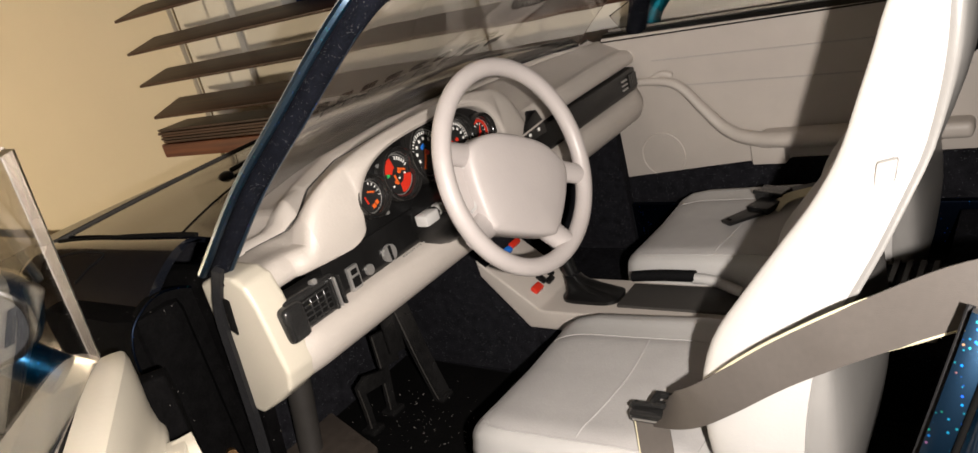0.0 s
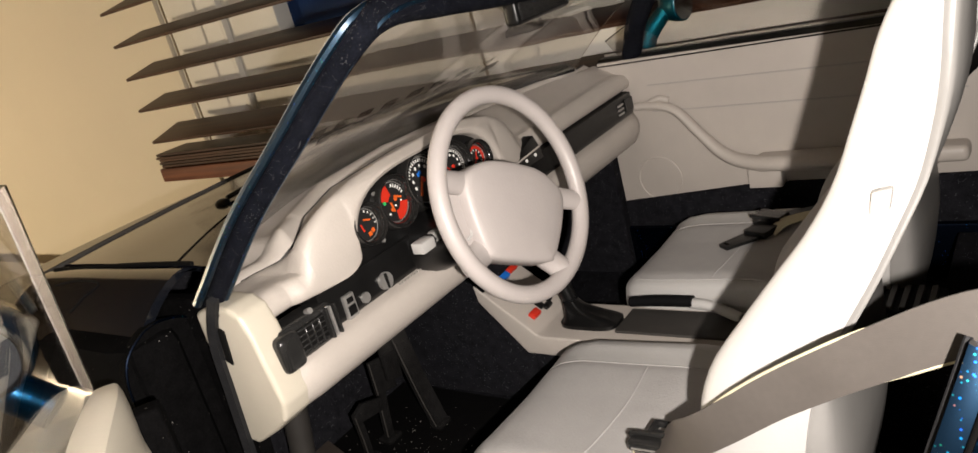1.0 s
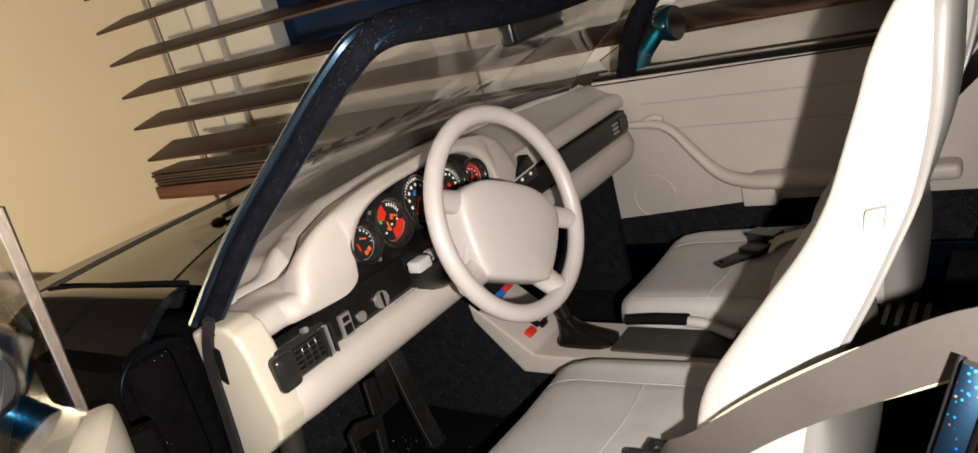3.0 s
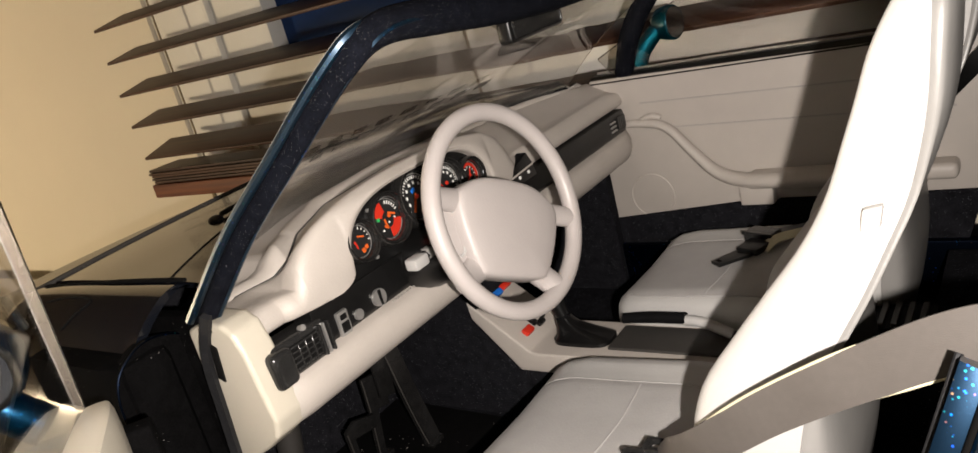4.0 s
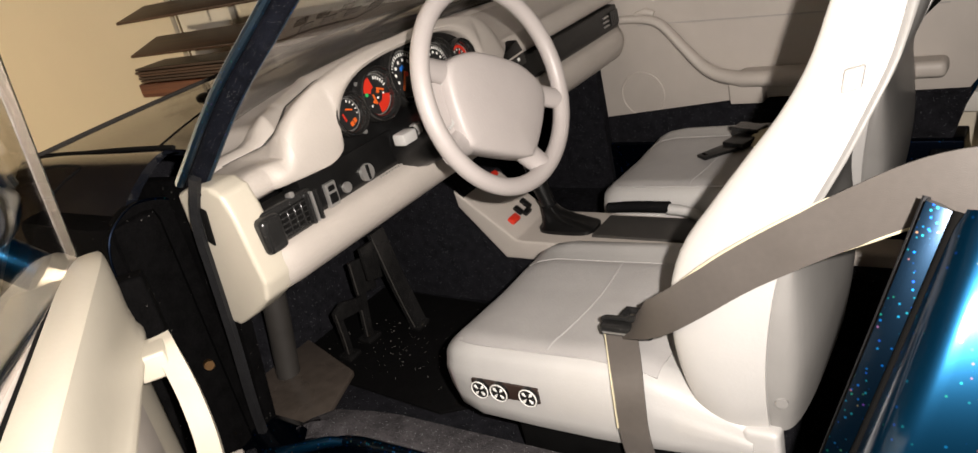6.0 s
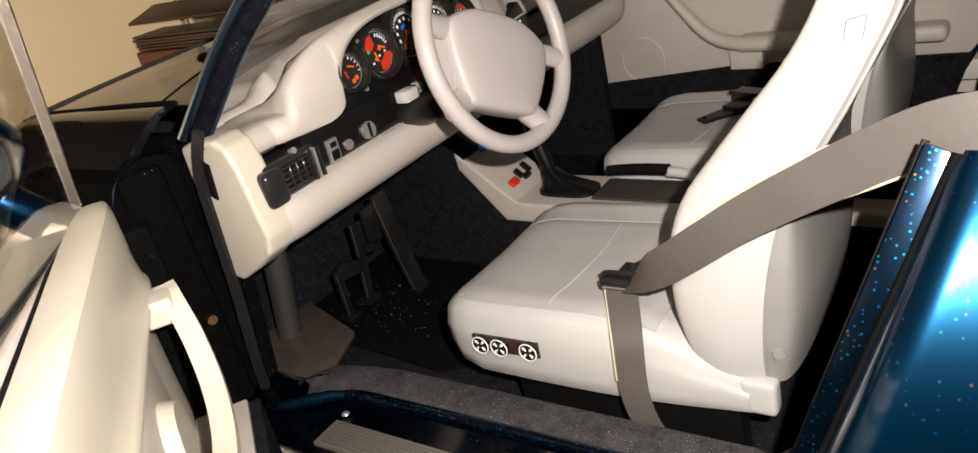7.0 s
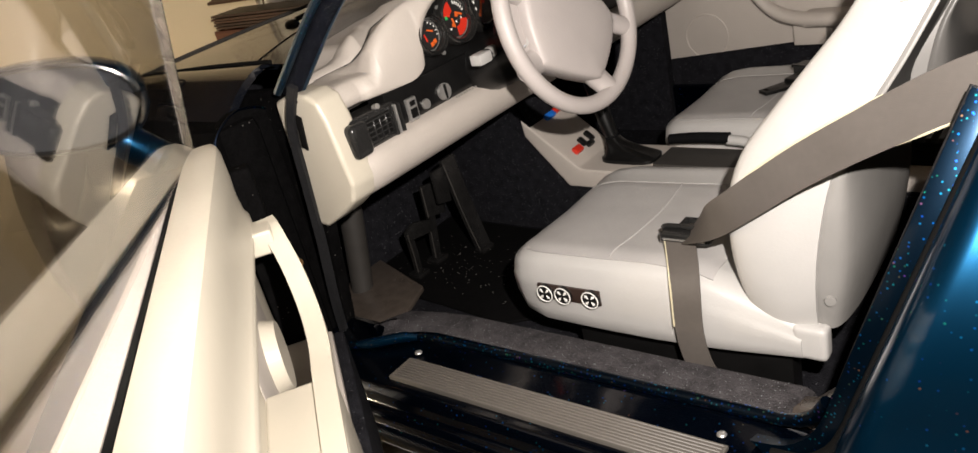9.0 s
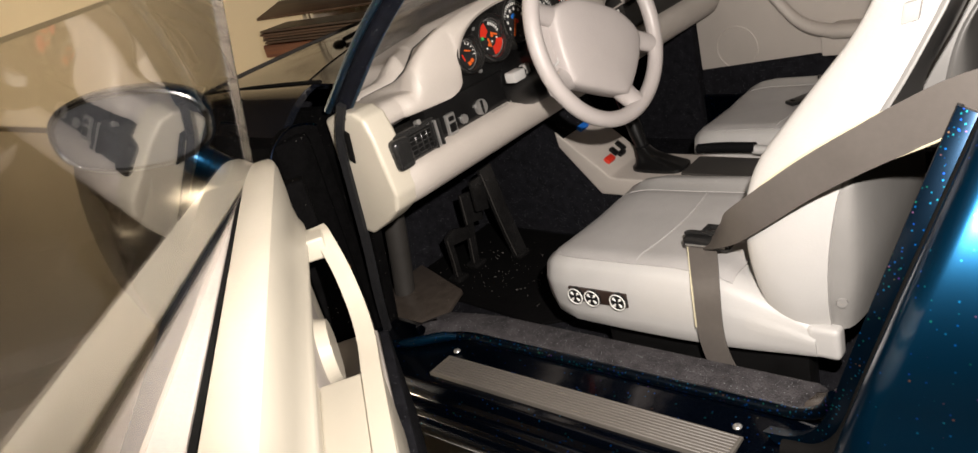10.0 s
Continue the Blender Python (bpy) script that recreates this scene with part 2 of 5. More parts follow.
def part(name, bm, mat, parent=None, label="", smooth=True, angle=40):
    finish(bm, smooth, angle)
    me = bpy.data.meshes.new(name)
    bmesh.ops.scale(bm, vec=(CM, CM, CM), verts=bm.verts)
    bm.to_mesh(me)
    bm.free()
    me.materials.append(mat)
    ob = new(name, me)
    if parent is not None:
        ob.parent = parent
    if label:
        ob["label"] = label
    return ob


def thing(name, at, label, category, group="", kind=""):
    """An Empty at the thing's base; its parts are built in world places."""
    ob = new(name)
    ob.empty_display_size = 0.02
    tagged(ob, label, category, group, kind)
    return ob


def loft(rings, closed=True, caps=True, bm=None):
    bm = bm or bmesh.new()
    vs = [[bm.verts.new(p) for p in r] for r in rings]
    n = len(rings[0])
    for a, b in zip(vs, vs[1:]):
        for i in range(n if closed else n - 1):
            j = (i + 1) % n
            bm.faces.new((a[i], a[j], b[j], b[i]))
    if caps and closed:
        bm.faces.new(vs[0])
        bm.faces.new(list(reversed(vs[-1])))
    return bm


def box(x0, x1, y0, y1, z0, z1, bevel=0.0, bm=None, seg=2):
    bm = bm or bmesh.new()
    res = bmesh.ops.create_cube(bm, size=1.0, matrix=Matrix.Translation(((x0 + x1) / 2, (y0 + y1) / 2, (z0 + z1) / 2))
                                @ Matrix.Diagonal((x1 - x0, y1 - y0, z1 - z0, 1)))
    if bevel:
        es = list({e for v in res["verts"] for e in v.link_edges})
        bmesh.ops.bevel(bm, geom=es, offset=bevel, segments=seg, affect="EDGES", profile=0.6)
    return bm


def move(bm, m):
    bmesh.ops.transform(bm, matrix=m, verts=bm.verts)
    return bm


def prism(points, axis, a, b, bevel=0.0, seg=2):
    """Extrude a closed outline along axis. Outline pairs: x -> (y, z), y -> (x, z), z -> (x, y)."""
    bm = bmesh.new()

    def at(p, q):
        return {"x": (q, p[0], p[1]), "y": (p[0], q, p[1]), "z": (p[0], p[1], q)}[axis]

    loft([[at(p, a) for p in points], [at(p, b) for p in points]], bm=bm)
    if bevel:
        bmesh.ops.recalc_face_normals(bm, faces=bm.faces)
        es = [e for e in bm.edges if len(e.link_faces) == 2 and e.calc_face_angle(0) > 0.35]
        bmesh.ops.bevel(bm, geom=es, offset=bevel, segments=seg, affect="EDGES", profile=0.6, clamp_overlap=True)
    return bm


def spline(points, n):
    """Smooth line through points (any length of tuple), n samples."""
    P = np.array(points, float)
    P = np.vstack([2 * P[0] - P[1], P, 2 * P[-1] - P[-2]])
    out = []
    for s in np.linspace(0, len(points) - 1.0001, n):
        i = int(s)
        t = s - i
        a, b, c, d = P[i:i + 4]
        q = 0.5 * (2 * b + (c - a) * t + (2 * a - 5 * b + 4 * c - d) * t * t + (3 * b - a - 3 * c + d) * t ** 3)
        out.append(tuple(float(w) for w in q))
    return out


def tube(points, radius, sides=10, n=0, bm=None, flat=1.0, closed=False):
    """A round (or flattened) bar along points; radius a number or one for each point."""
    pts = spline(points, n) if n else points
    pts = [Vector(p) for p in pts]
    rad = list(radius) if isinstance(radius, (list, tuple)) else [radius] * len(pts)
    if len(rad) != len(pts):
        rad = [float(r) for r in np.interp(np.linspace(0, 1, len(pts)), np.linspace(0, 1, len(rad)), rad)]
    rings, up = [], None
    for i, p in enumerate(pts):
        if closed:
            d = pts[(i + 1) % len(pts)] - pts[i - 1]
        else:
            d = pts[min(i + 1, len(pts) - 1)] - pts[max(i - 1, 0)]
        d.normalize()
        if up is None:
            up = Vector((0, 0, 1)) if abs(d.z) < 0.9 else Vector((1, 0, 0))
        side = d.cross(up).normalized()
        up = side.cross(d).normalized()
        rings.append([p + rad[i] * (math.cos(a) * side + flat * math.sin(a) * up)
                      for a in [2 * math.pi * k / sides for k in range(sides)]])
    bm = bm or bmesh.new()
    if closed:
        return loft(rings + [rings[0]], caps=False, bm=bm)
    return loft(rings, bm=bm)


def disc(c, n, r, depth=0.05, sides=32, bm=None, r2=None):
    """A short round plug centred at c, facing n."""
    q = Vector(n).normalized().to_track_quat("Z", "Y").to_matrix().to_4x4()
    bm = bm or bmesh.new()
    bmesh.ops.create_cone(bm, cap_ends=True, segments=sides, radius1=r, radius2=r if r2 is None else r2, depth=depth,
                          matrix=Matrix.Translation(c) @ q)
    return bm


def ring(c, n, r, thick, sides=40, bm=None):
    m = Matrix.Translation(c) @ Vector(n).normalized().to_track_quat("Z", "Y").to_matrix().to_4x4()
    pts = [m @ Vector((r * math.cos(a), r * math.sin(a), 0)) for a in [2 * math.pi * k / sides for k in range(sides)]]
    return tube(pts, thick, sides=8, bm=bm, closed=True)


def sheet(fn, nu, nv, thick, bm=None):
    """A surface fn(u, v), u and v from 0 to 1, made solid downwards along its normal."""
    bm = bm or bmesh.new()
    P = [[Vector(fn(i / nu, j / nv)) for j in range(nv + 1)] for i in range(nu + 1)]
    N = []
    for i in range(nu + 1):
        row = []
        for j in range(nv + 1):
            du = P[min(i + 1, nu)][j] - P[max(i - 1, 0)][j]
            dv = P[i][min(j + 1, nv)] - P[i][max(j - 1, 0)]
            row.append(du.cross(dv).normalized())
        N.append(row)
    a = [[bm.verts.new(P[i][j]) for j in range(nv + 1)] for i in range(nu + 1)]
    b = [[bm.verts.new(P[i][j] - thick * N[i][j]) for j in range(nv + 1)] for i in range(nu + 1)]
    for i in range(nu):
        for j in range(nv):
            bm.faces.new((a[i][j], a[i + 1][j], a[i + 1][j + 1], a[i][j + 1]))
            bm.faces.new((b[i][j], b[i][j + 1], b[i + 1][j + 1], b[i + 1][j]))
    for i in range(nu):
        bm.faces.new((a[i][0], b[i][0], b[i + 1][0], a[i + 1][0]))
        bm.faces.new((a[i + 1][nv], b[i + 1][nv], b[i][nv], a[i][nv]))
    for j in range(nv):
        bm.faces.new((a[0][j + 1], b[0][j + 1], b[0][j], a[0][j]))
        bm.faces.new((a[nu][j], b[nu][j], b[nu][j + 1], a[nu][j + 1]))
    return bm


def strap_rings(points, width_dir, width, thick, n=24, across=(1, 1)):
    pts = [Vector(p) for p in spline(points, n)]
    many = isinstance(width_dir[0], (list, tuple))
    wd = [Vector(w) for w in (spline(width_dir, n) if many else [width_dir] * n)]
    rings = []
    for i, p in enumerate(pts):
        d = (pts[min(i + 1, n - 1)] - pts[max(i - 1, 0)]).normalized()
        w = (wd[i] - wd[i].dot(d) * d).normalized()
        nn = d.cross(w)
        w *= float(np.interp(i / (n - 1), np.linspace(0, 1, len(across)), across))
        rings.append([p - w * width / 2 - nn * thick / 2, p + w * width / 2 - nn * thick / 2,
                      p + w * width / 2 + nn * thick / 2, p - w * width / 2 + nn * thick / 2])
    return rings


def strap(points, width_dir, width, thick, n=24, across=(1, 1)):
    """A flat band along points, lying across width_dir (one direction, or one for each point); across scales its width on the way."""
    return loft(strap_rings(points, width_dir, width, thick, n, across))


# ---- the room ----
def structure(name, bm, mat, label, category):
    return tagged(part(name, bm, mat), label, category, kind="structure")


WY = 16.6      # inner face of the window wall
TZ = -3.4      # table top
structure("floor", box(-130, 170, -190, WY + 12, -79, -76), FLOORWOOD, "brown wooden boards of the room's floor", "floor")
structure("ceiling", box(-130, 170, -190, WY + 12, 150, 154), CEIL, "plain white painted ceiling over the room", "ceiling")
# South, west and east walls are out of view, dark to return little light.
structure("wall_south", box(-130, 170, -194, -190, -76, 150), DUSK, "out-of-view wall behind the camera, darkened to limit bounce light", "wall")
structure("wall_west", box(-134, -130, -190, WY + 12, -76, 150), DUSK, "out-of-view wall beyond the car's nose, darkened to limit bounce light", "wall")
structure("wall_east", box(170, 174, -190, WY + 12, -76, 150), DUSK, "out-of-view wall behind the car, darkened to limit bounce light", "wall")
# window wall: the opening runs from x0 to x1, z0 to z1
OX0, OX1, OZ0, OZ1 = -40.2, 60.0, 1.2, 95.0
wall = box(-130, OX0, WY, WY + 12, -76, 150)
box(OX1, 170, WY, WY + 12, -76, 150, bm=wall)
box(OX0, OX1, WY, WY + 12, -76, OZ0, bm=wall)
box(OX0, OX1, WY, WY + 12, OZ1, 150, bm=wall)
structure("wall_north", wall, WALL, "cream painted wall round the window behind the car", "wall")

FY = WY + 0.55    # front of the sashes
window = tagged(part("window_1", box(OX0 + 0.03, OX0 + 6.0, WY + 0.25, WY + 3.0, OZ0 + 0.03, OZ1 - 0.03, 0.15), WINWHITE),
                "white painted window with dark panes behind the blind", "window", kind="structure")
part("window_frame", box(OX0 + 6.0, OX1 - 0.03, FY, FY + 2.5, OZ0 + 0.03, OZ0 + 9.7, 0.15), WINWHITE, window)
part("window_frame", box(OX0 + 6.0, OX1 - 0.03, FY, FY + 2.5, OZ1 - 5.5, OZ1 - 0.03, 0.15), WINWHITE, window)
part("window_frame", box(OX0 + 6.0, OX0 + 10.7, FY, FY + 2.5, OZ0 + 9.7, OZ1 - 5.5, 0.15), WINWHITE, window)
part("window_frame", box(OX1 - 5.5, OX1 - 0.03, FY, FY + 2.5, OZ0 + 9.7, OZ1 - 5.5, 0.15), WINWHITE, window)
part("frame_bead", box(OX0 + 5.75, OX0 + 6.1, WY + 0.15, FY + 0.2, OZ0 + 0.2, OZ1 - 0.2, 0.1), WINWHITE, window)
part("mullion", box(14.0, 19.2, FY - 0.4, FY + 2.9, OZ0 + 9.7, OZ1 - 5.5, 0.15), WINWHITE, window)
part("pane", box(OX0 + 10.7, OX1 - 5.5, FY + 1.2, FY + 1.5, OZ0 + 9.7, OZ1 - 5.5), NIGHT, window, "dark night glass")
part("window_sill", box(OX0 + 0.03, OX1 - 0.03, WY - 1.5, WY + 0.25, OZ0 - 0.8, OZ0 + 0.025, 0.2), WINWHITE, window)

blind = thing("venetian_blind", (0, 14, 5), "dark brown wooden venetian blind hanging before the window", "blind")
BX0, BX1 = -40.4, 62.0
SLATS = [7.05 + 2.13 * k for k in range(9)]
slat = None
for k, z in enumerate(SLATS):
    bm = box(0, BX1 - BX0, -1.25, 1.25, -0.09, 0.09, 0.05)
    for v in bm.verts:
        v.co.z += 0.1 * (1 - (v.co.y / 1.25) ** 2)
    ob = part("slat", bm, WOOD, blind)
    ob.matrix_basis = pose((BX0 + random.uniform(-.15, .15)) * CM, 14.0 * CM, z * CM, 14 + random.uniform(-3, 3), 0, 0)
for k in range(5):
    bm = box(BX0 + random.uniform(-.1, .1), BX1, 12.75 + random.uniform(-.1, .1), 15.25, 4.95 + 0.2 * k, 5.11 + 0.2 * k, 0.04)
    part("slat", bm, WOOD, blind, "slat lying stacked on the bottom rail")
part("bottom_rail", box(BX0 - 0.2, BX1, 12.7, 15.3, 3.95, 4.9, 0.15), REDWOOD, blind, "thick reddish brown bottom rail")
for x in (-37.6, -14.0, 12.0, 38.0):
    part("ladder_cord", box(x, x + 0.13, 15.27, 15.33, 4.0, 24.5), TAPE, blind)

structure("table_top", box(-128, 75, -62, WY - 2.0, TZ - 2.5, TZ, 0.2), TABLE, "white laminate table carrying the model car", "table")
for x in (-124, 66):
    for y in (-58, 8):
        structure("table_leg", box(x, x + 4, y, y + 4, -76, TZ - 2.5, 0.2), TABLE, "white square leg under the table", "table")

# ---- the model car ----
car = thing("model_car", (0, 0, TZ), "large blue flake-painted open model sports car, doors and grey cabin", "model car")


# bodywork: bonnet, wings, cowl
def nose_drop(x):
    """Gentle fall of the bonnet, then the steep fall over its front edge."""
    return 0.0105 * min(6.0, max(0.0, -8.0 - x)) ** 2 + 1.9 * math.tanh(0.13 * max(0.0, -11.3 - x) ** 2)


def rear_line(y):
    """Rear edge of the bonnet across the car."""
    return -9.0 + 2.8 * (abs(y) / 8.1) ** 1.8


def hood_z(x, y):
    """Height of the front body at x, y."""
    return 8.42 - nose_drop(x) + 0.02 * (x + 8) * (1 if x > -8 else 0) - 0.010 * y * y * 0.35


def hood_surface(u, v):
    w = 8.1 - 1.2 * u * u
    y = -w + 2 * w * v
    x = rear_line(y) + (-22.0 - rear_line(y)) * u
    return (x, y, hood_z(x, y) + 0.18)


part("bonnet", sheet(lambda u, v: hood_surface(u, 1 - v), 44, 26, 0.14), HOOD, car, "glossy near-black bonnet reflecting the room")


def cowl_surface(u, v):
    y = -8.05 + 16.1 * v
    front = rear_line(y) + 0.06
    back = -7.5 + 2.6 * (abs(y) / 8.0) ** 2.0
    x = front + (back - front) * u
    return (x, y, hood_z(x, y) + 0.17 - 0.08 * u)


part("cowl", sheet(cowl_surface, 6, 30, 0.14), HOOD, car, "glossy black scuttle panel below the windscreen")


def wing(side):
    """Front wing from the nose back to the door opening."""
    rings = []
    for x in np.linspace(-23, -5.5, 30):
        top = 8.62 - 0.9 * nose_drop(x)
        nose = max(0.0, (-17 - x) / 6)
        prof = [(8.16 - nose, hood_z(x, 7.8) + 0.1), (8.4 - nose, hood_z(x, 7.8) + 0.2), (8.9 - nose, top - 0.32),
                (9.6 - nose, top - 0.85), (10.2 - nose * 1.3, top - 1.8), (10.5 - nose * 1.4, top - 3.0), (10.6 - nose * 1.4, top - 4.6),
                (10.5 - nose * 1.4, top - 6.4), (10.3 - nose * 1.4, 0.4), (10.0 - nose * 1.4, -1.0)]
        pts = spline(prof, 26)
        inner = [(p[0] - 0.18, p[1] - 0.1) for p in reversed(pts)]
        rings.append([(x, side * a, b) for a, b in pts + inner])
    return loft(rings)


for side in (-1, 1):
    part("front_wing", wing(side), HOOD, car, "glossy near-black front wing")
arc = [(-8.6, 7.45), (-9.0, 7.68), (-9.5, 7.78), (-9.9, 7.66), (-10.25, 7.38), (-10.42, 6.9), (-10.45, 6.2)]
part("wing_return", prism(spline(arc, 24) + [(-10.35, 1.0), (-8.6, 1.0)], "x", -5.62, -5.34, 0.04), JAMB, car, "rounded black rear return of the wing")
part("return_edge", tube([(-5.33, y, z) for y, z in spline(arc, 30)], 0.03, sides=8), BLUEDARK, car, "thin dark blue edge round the wing return")
# fuel flap line on the near wing
flap = [(-9.9, -8.98, 8.22), (-9.2, -8.86, 8.3), (-8.3, -8.85, 8.31), (-7.98, -8.95, 8.27), (-8.25, -9.2, 8.12), (-8.53, -9.52, 7.86)]
part("flap_gap", tube(flap, 0.028, n=30, sides=6), SEALBLACK, car, "thin dark outline of the fuel flap")
part("bonnet_gap", tube([(-11.0, -8.4, 8.31), (-8.1, -8.22, 8.41), (-6.2, -8.1, 8.43), (-5.55, -8.08, 8.43)], 0.05, n=30, sides=6), SEALBLACK, car, "dark gap beside the bonnet")
part("bonnet_gap", tube([(rear_line(y) + 0.03, y, hood_z(rear_line(y), y) + 0.15) for y in np.linspace(-8.1, 8.1, 40)], 0.045, sides=6), SEALBLACK, car, "dark gap behind the bonnet")
# Added dark tube imitates the dark reflection along the bonnet's front edge.
part("bonnet_dark_line", tube([(-11.5, y, hood_z(-11.5, y) + 0.17) for y in np.linspace(-8.6, 8.0, 30)], 0.085, sides=8), GROOVE, car, "dark line added for the dark reflection at the bonnet's front edge")
# washer jet on the scuttle
jet = bmesh.new()
bmesh.ops.create_uvsphere(jet, u_segments=14, v_segments=8, radius=0.2, matrix=Matrix.Translation((-8.75, -4.75, 8.5)) @ Matrix.Diagonal((1.3, 1, .8, 1)))
part("washer_jet", jet, BLACK, car, "small black washer jet")
for y0, y1, x0 in ((-4.6, 0.5, -8.7), (1.2, 6.6, -8.4)):
    part("wiper", tube([(x0, y0, 8.62), (x0 + 0.35, (y0 + y1) / 2, 8.86), (x0 + 0.75, y1, 8.8)], 0.07, n=12), BLACK, car, "black wiper arm on the scuttle")

# floor pan, tunnel, bulkheads and rear shelf
part("floor_pan", box(-10.5, 12.5, -8.4, 8.4, -0.3, 0.12), CARPET, car, "black flocked floor")
part("tunnel", prism([(-0.3, 0.12), (-0.25, 1.9), (-0.05, 2.15), (1.55, 2.15), (1.75, 1.9), (1.8, 0.12)], "x", -10.4, 9.5, 0.05), CARPET, car, "black flocked centre tunnel")
part("tunnel_side", prism([(-10.4, 0.12), (-10.4, 5.0), (-5.2, 5.0), (-4.7, 3.7), (-3.4, 1.95), (-3.4, 0.12)], "y", -0.31, 1.81), CARPET, car, "black flocked tunnel flank in the footwell")
part("bulkhead", prism([(-10.5, 0.1), (-9.0, 0.1), (-10.2, 3.0), (-10.2, 7.3), (-10.5, 7.3)], "y", -8.3, 8.3), CARPET, car, "black carpeted bulkhead before the pedals")
part("rear_shelf", prism([(8.6, 0.12), (9.0, 2.6), (9.3, 3.4), (13.0, 3.6), (13.0, 0.12)], "y", -7.6, 8.2, 0.1), CARPET, car, "black carpeted rear bench")
part("rear_wall", prism([(12.6, 3.4), (14.6, 7.6), (15.0, 7.6), (13.2, 3.2)], "y", -8.2, 8.2), CARPET, car, "black carpeted rear bulkhead")
part("undertray", box(-20, 20, -8.8, 8.8, -1.0, -0.32), MATTE, car)
for x in (-14.5, 14.0):
    for side in (-1, 1):
        w = part("wheel", disc((x, side * 9.2, -0.35), (0, 1, 0), 3.05, 2.2, 40), MATTE, car, "black tyre under the wing")
        part("rim", disc((x, side * 9.95, -0.35), (0, 1, 0), 2.1, 0.9, 40), CHROME, w, "silver rim")

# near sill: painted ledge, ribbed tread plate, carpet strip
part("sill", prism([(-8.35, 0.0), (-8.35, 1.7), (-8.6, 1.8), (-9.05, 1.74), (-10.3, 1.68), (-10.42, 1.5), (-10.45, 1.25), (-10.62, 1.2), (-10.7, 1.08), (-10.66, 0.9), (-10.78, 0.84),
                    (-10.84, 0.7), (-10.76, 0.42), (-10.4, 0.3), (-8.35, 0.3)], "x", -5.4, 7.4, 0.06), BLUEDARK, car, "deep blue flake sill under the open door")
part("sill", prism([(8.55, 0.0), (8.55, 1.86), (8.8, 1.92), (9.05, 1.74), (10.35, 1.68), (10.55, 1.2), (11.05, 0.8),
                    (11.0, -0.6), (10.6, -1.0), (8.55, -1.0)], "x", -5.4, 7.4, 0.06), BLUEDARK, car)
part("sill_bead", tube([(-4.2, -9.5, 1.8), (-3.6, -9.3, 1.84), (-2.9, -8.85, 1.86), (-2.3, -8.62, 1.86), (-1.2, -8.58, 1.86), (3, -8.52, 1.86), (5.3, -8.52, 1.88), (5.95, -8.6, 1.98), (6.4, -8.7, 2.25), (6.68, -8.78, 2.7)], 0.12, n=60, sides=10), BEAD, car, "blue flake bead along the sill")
# Second, brighter piece paints the glint on the bead's front end.
part("sill_bead", tube([(-4.3, -9.54, 1.79), (-3.65, -9.34, 1.86), (-2.95, -8.9, 1.9), (-2.6, -8.76, 1.88)], [0.06, 0.13, 0.13, 0.08], n=20, sides=10), BLUE, car, "front end of the sill bead, brighter blue for its glint")
part("sill_carpet", loft([[(x, y + dy * min(1, (k + 3) % 7), z - dz) for k, (y, z) in enumerate(((-7.2, 0.12), (-7.4, 1.5), (-7.62, 1.9), (-8.1, 2.0), (-8.42, 1.95), (-8.5, 1.8), (-8.3, 0.12)))]
                         for x, dy, dz in ((-4.5, -0.75, 0.9), (-4.15, -0.6, 0.15), (-3.6, -0.3, 0.0), (-2.6, -0.08, 0.0), (-1.9, 0.0, 0.0), (5.6, 0.05, 0.0), (5.9, 0.1, 0.04), (6.02, 0.2, 0.2))]), SILLCARPET, car, "worn grey carpet strip along the sill")
part("sill_end", loft([[(x, y, z - dz) for y, z in ((-7.3, 0.12), (-7.45, 1.5), (-7.75, 1.85), (-8.2, 1.95), (-8.42, 1.88), (-8.3, 0.12))] for x, dz in ((5.85, 0.04), (6.2, -0.05), (6.55, -0.4))]), UMBER, car, "taupe plastic corner behind the sill carpet")
plate = part("tread_plate", prism([(-2.35, -9.35), (5.2, -9.35), (5.2, -10.08), (-2.35, -10.08)], "z", 1.6, 1.78, 0.02), PLATE, car, "ribbed grey tread plate on the sill")
for k in range(9):
    y = -9.395 - 0.08 * k
    part("rib", box(-2.3, 5.15, y - 0.042, y, 1.77, 1.815, 0.012, seg=1), RIB, plate)
for x in (-2.25, 5.0):
    s = bmesh.new()
    bmesh.ops.create_uvsphere(s, u_segments=12, v_segments=6, radius=0.09, matrix=Matrix.Translation((x, -9.16, 1.8)) @ Matrix.Diagonal((1, 1, .5, 1)))
    part("screw", s, CHROME, car, "small silver sill screw")

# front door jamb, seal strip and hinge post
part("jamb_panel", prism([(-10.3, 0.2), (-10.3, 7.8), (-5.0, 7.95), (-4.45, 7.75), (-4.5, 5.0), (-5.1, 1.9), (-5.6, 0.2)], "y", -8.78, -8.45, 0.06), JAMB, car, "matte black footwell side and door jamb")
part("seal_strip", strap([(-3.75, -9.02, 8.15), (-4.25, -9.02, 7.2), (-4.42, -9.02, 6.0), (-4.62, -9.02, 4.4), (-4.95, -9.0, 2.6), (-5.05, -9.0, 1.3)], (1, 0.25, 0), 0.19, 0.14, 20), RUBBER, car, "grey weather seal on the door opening")
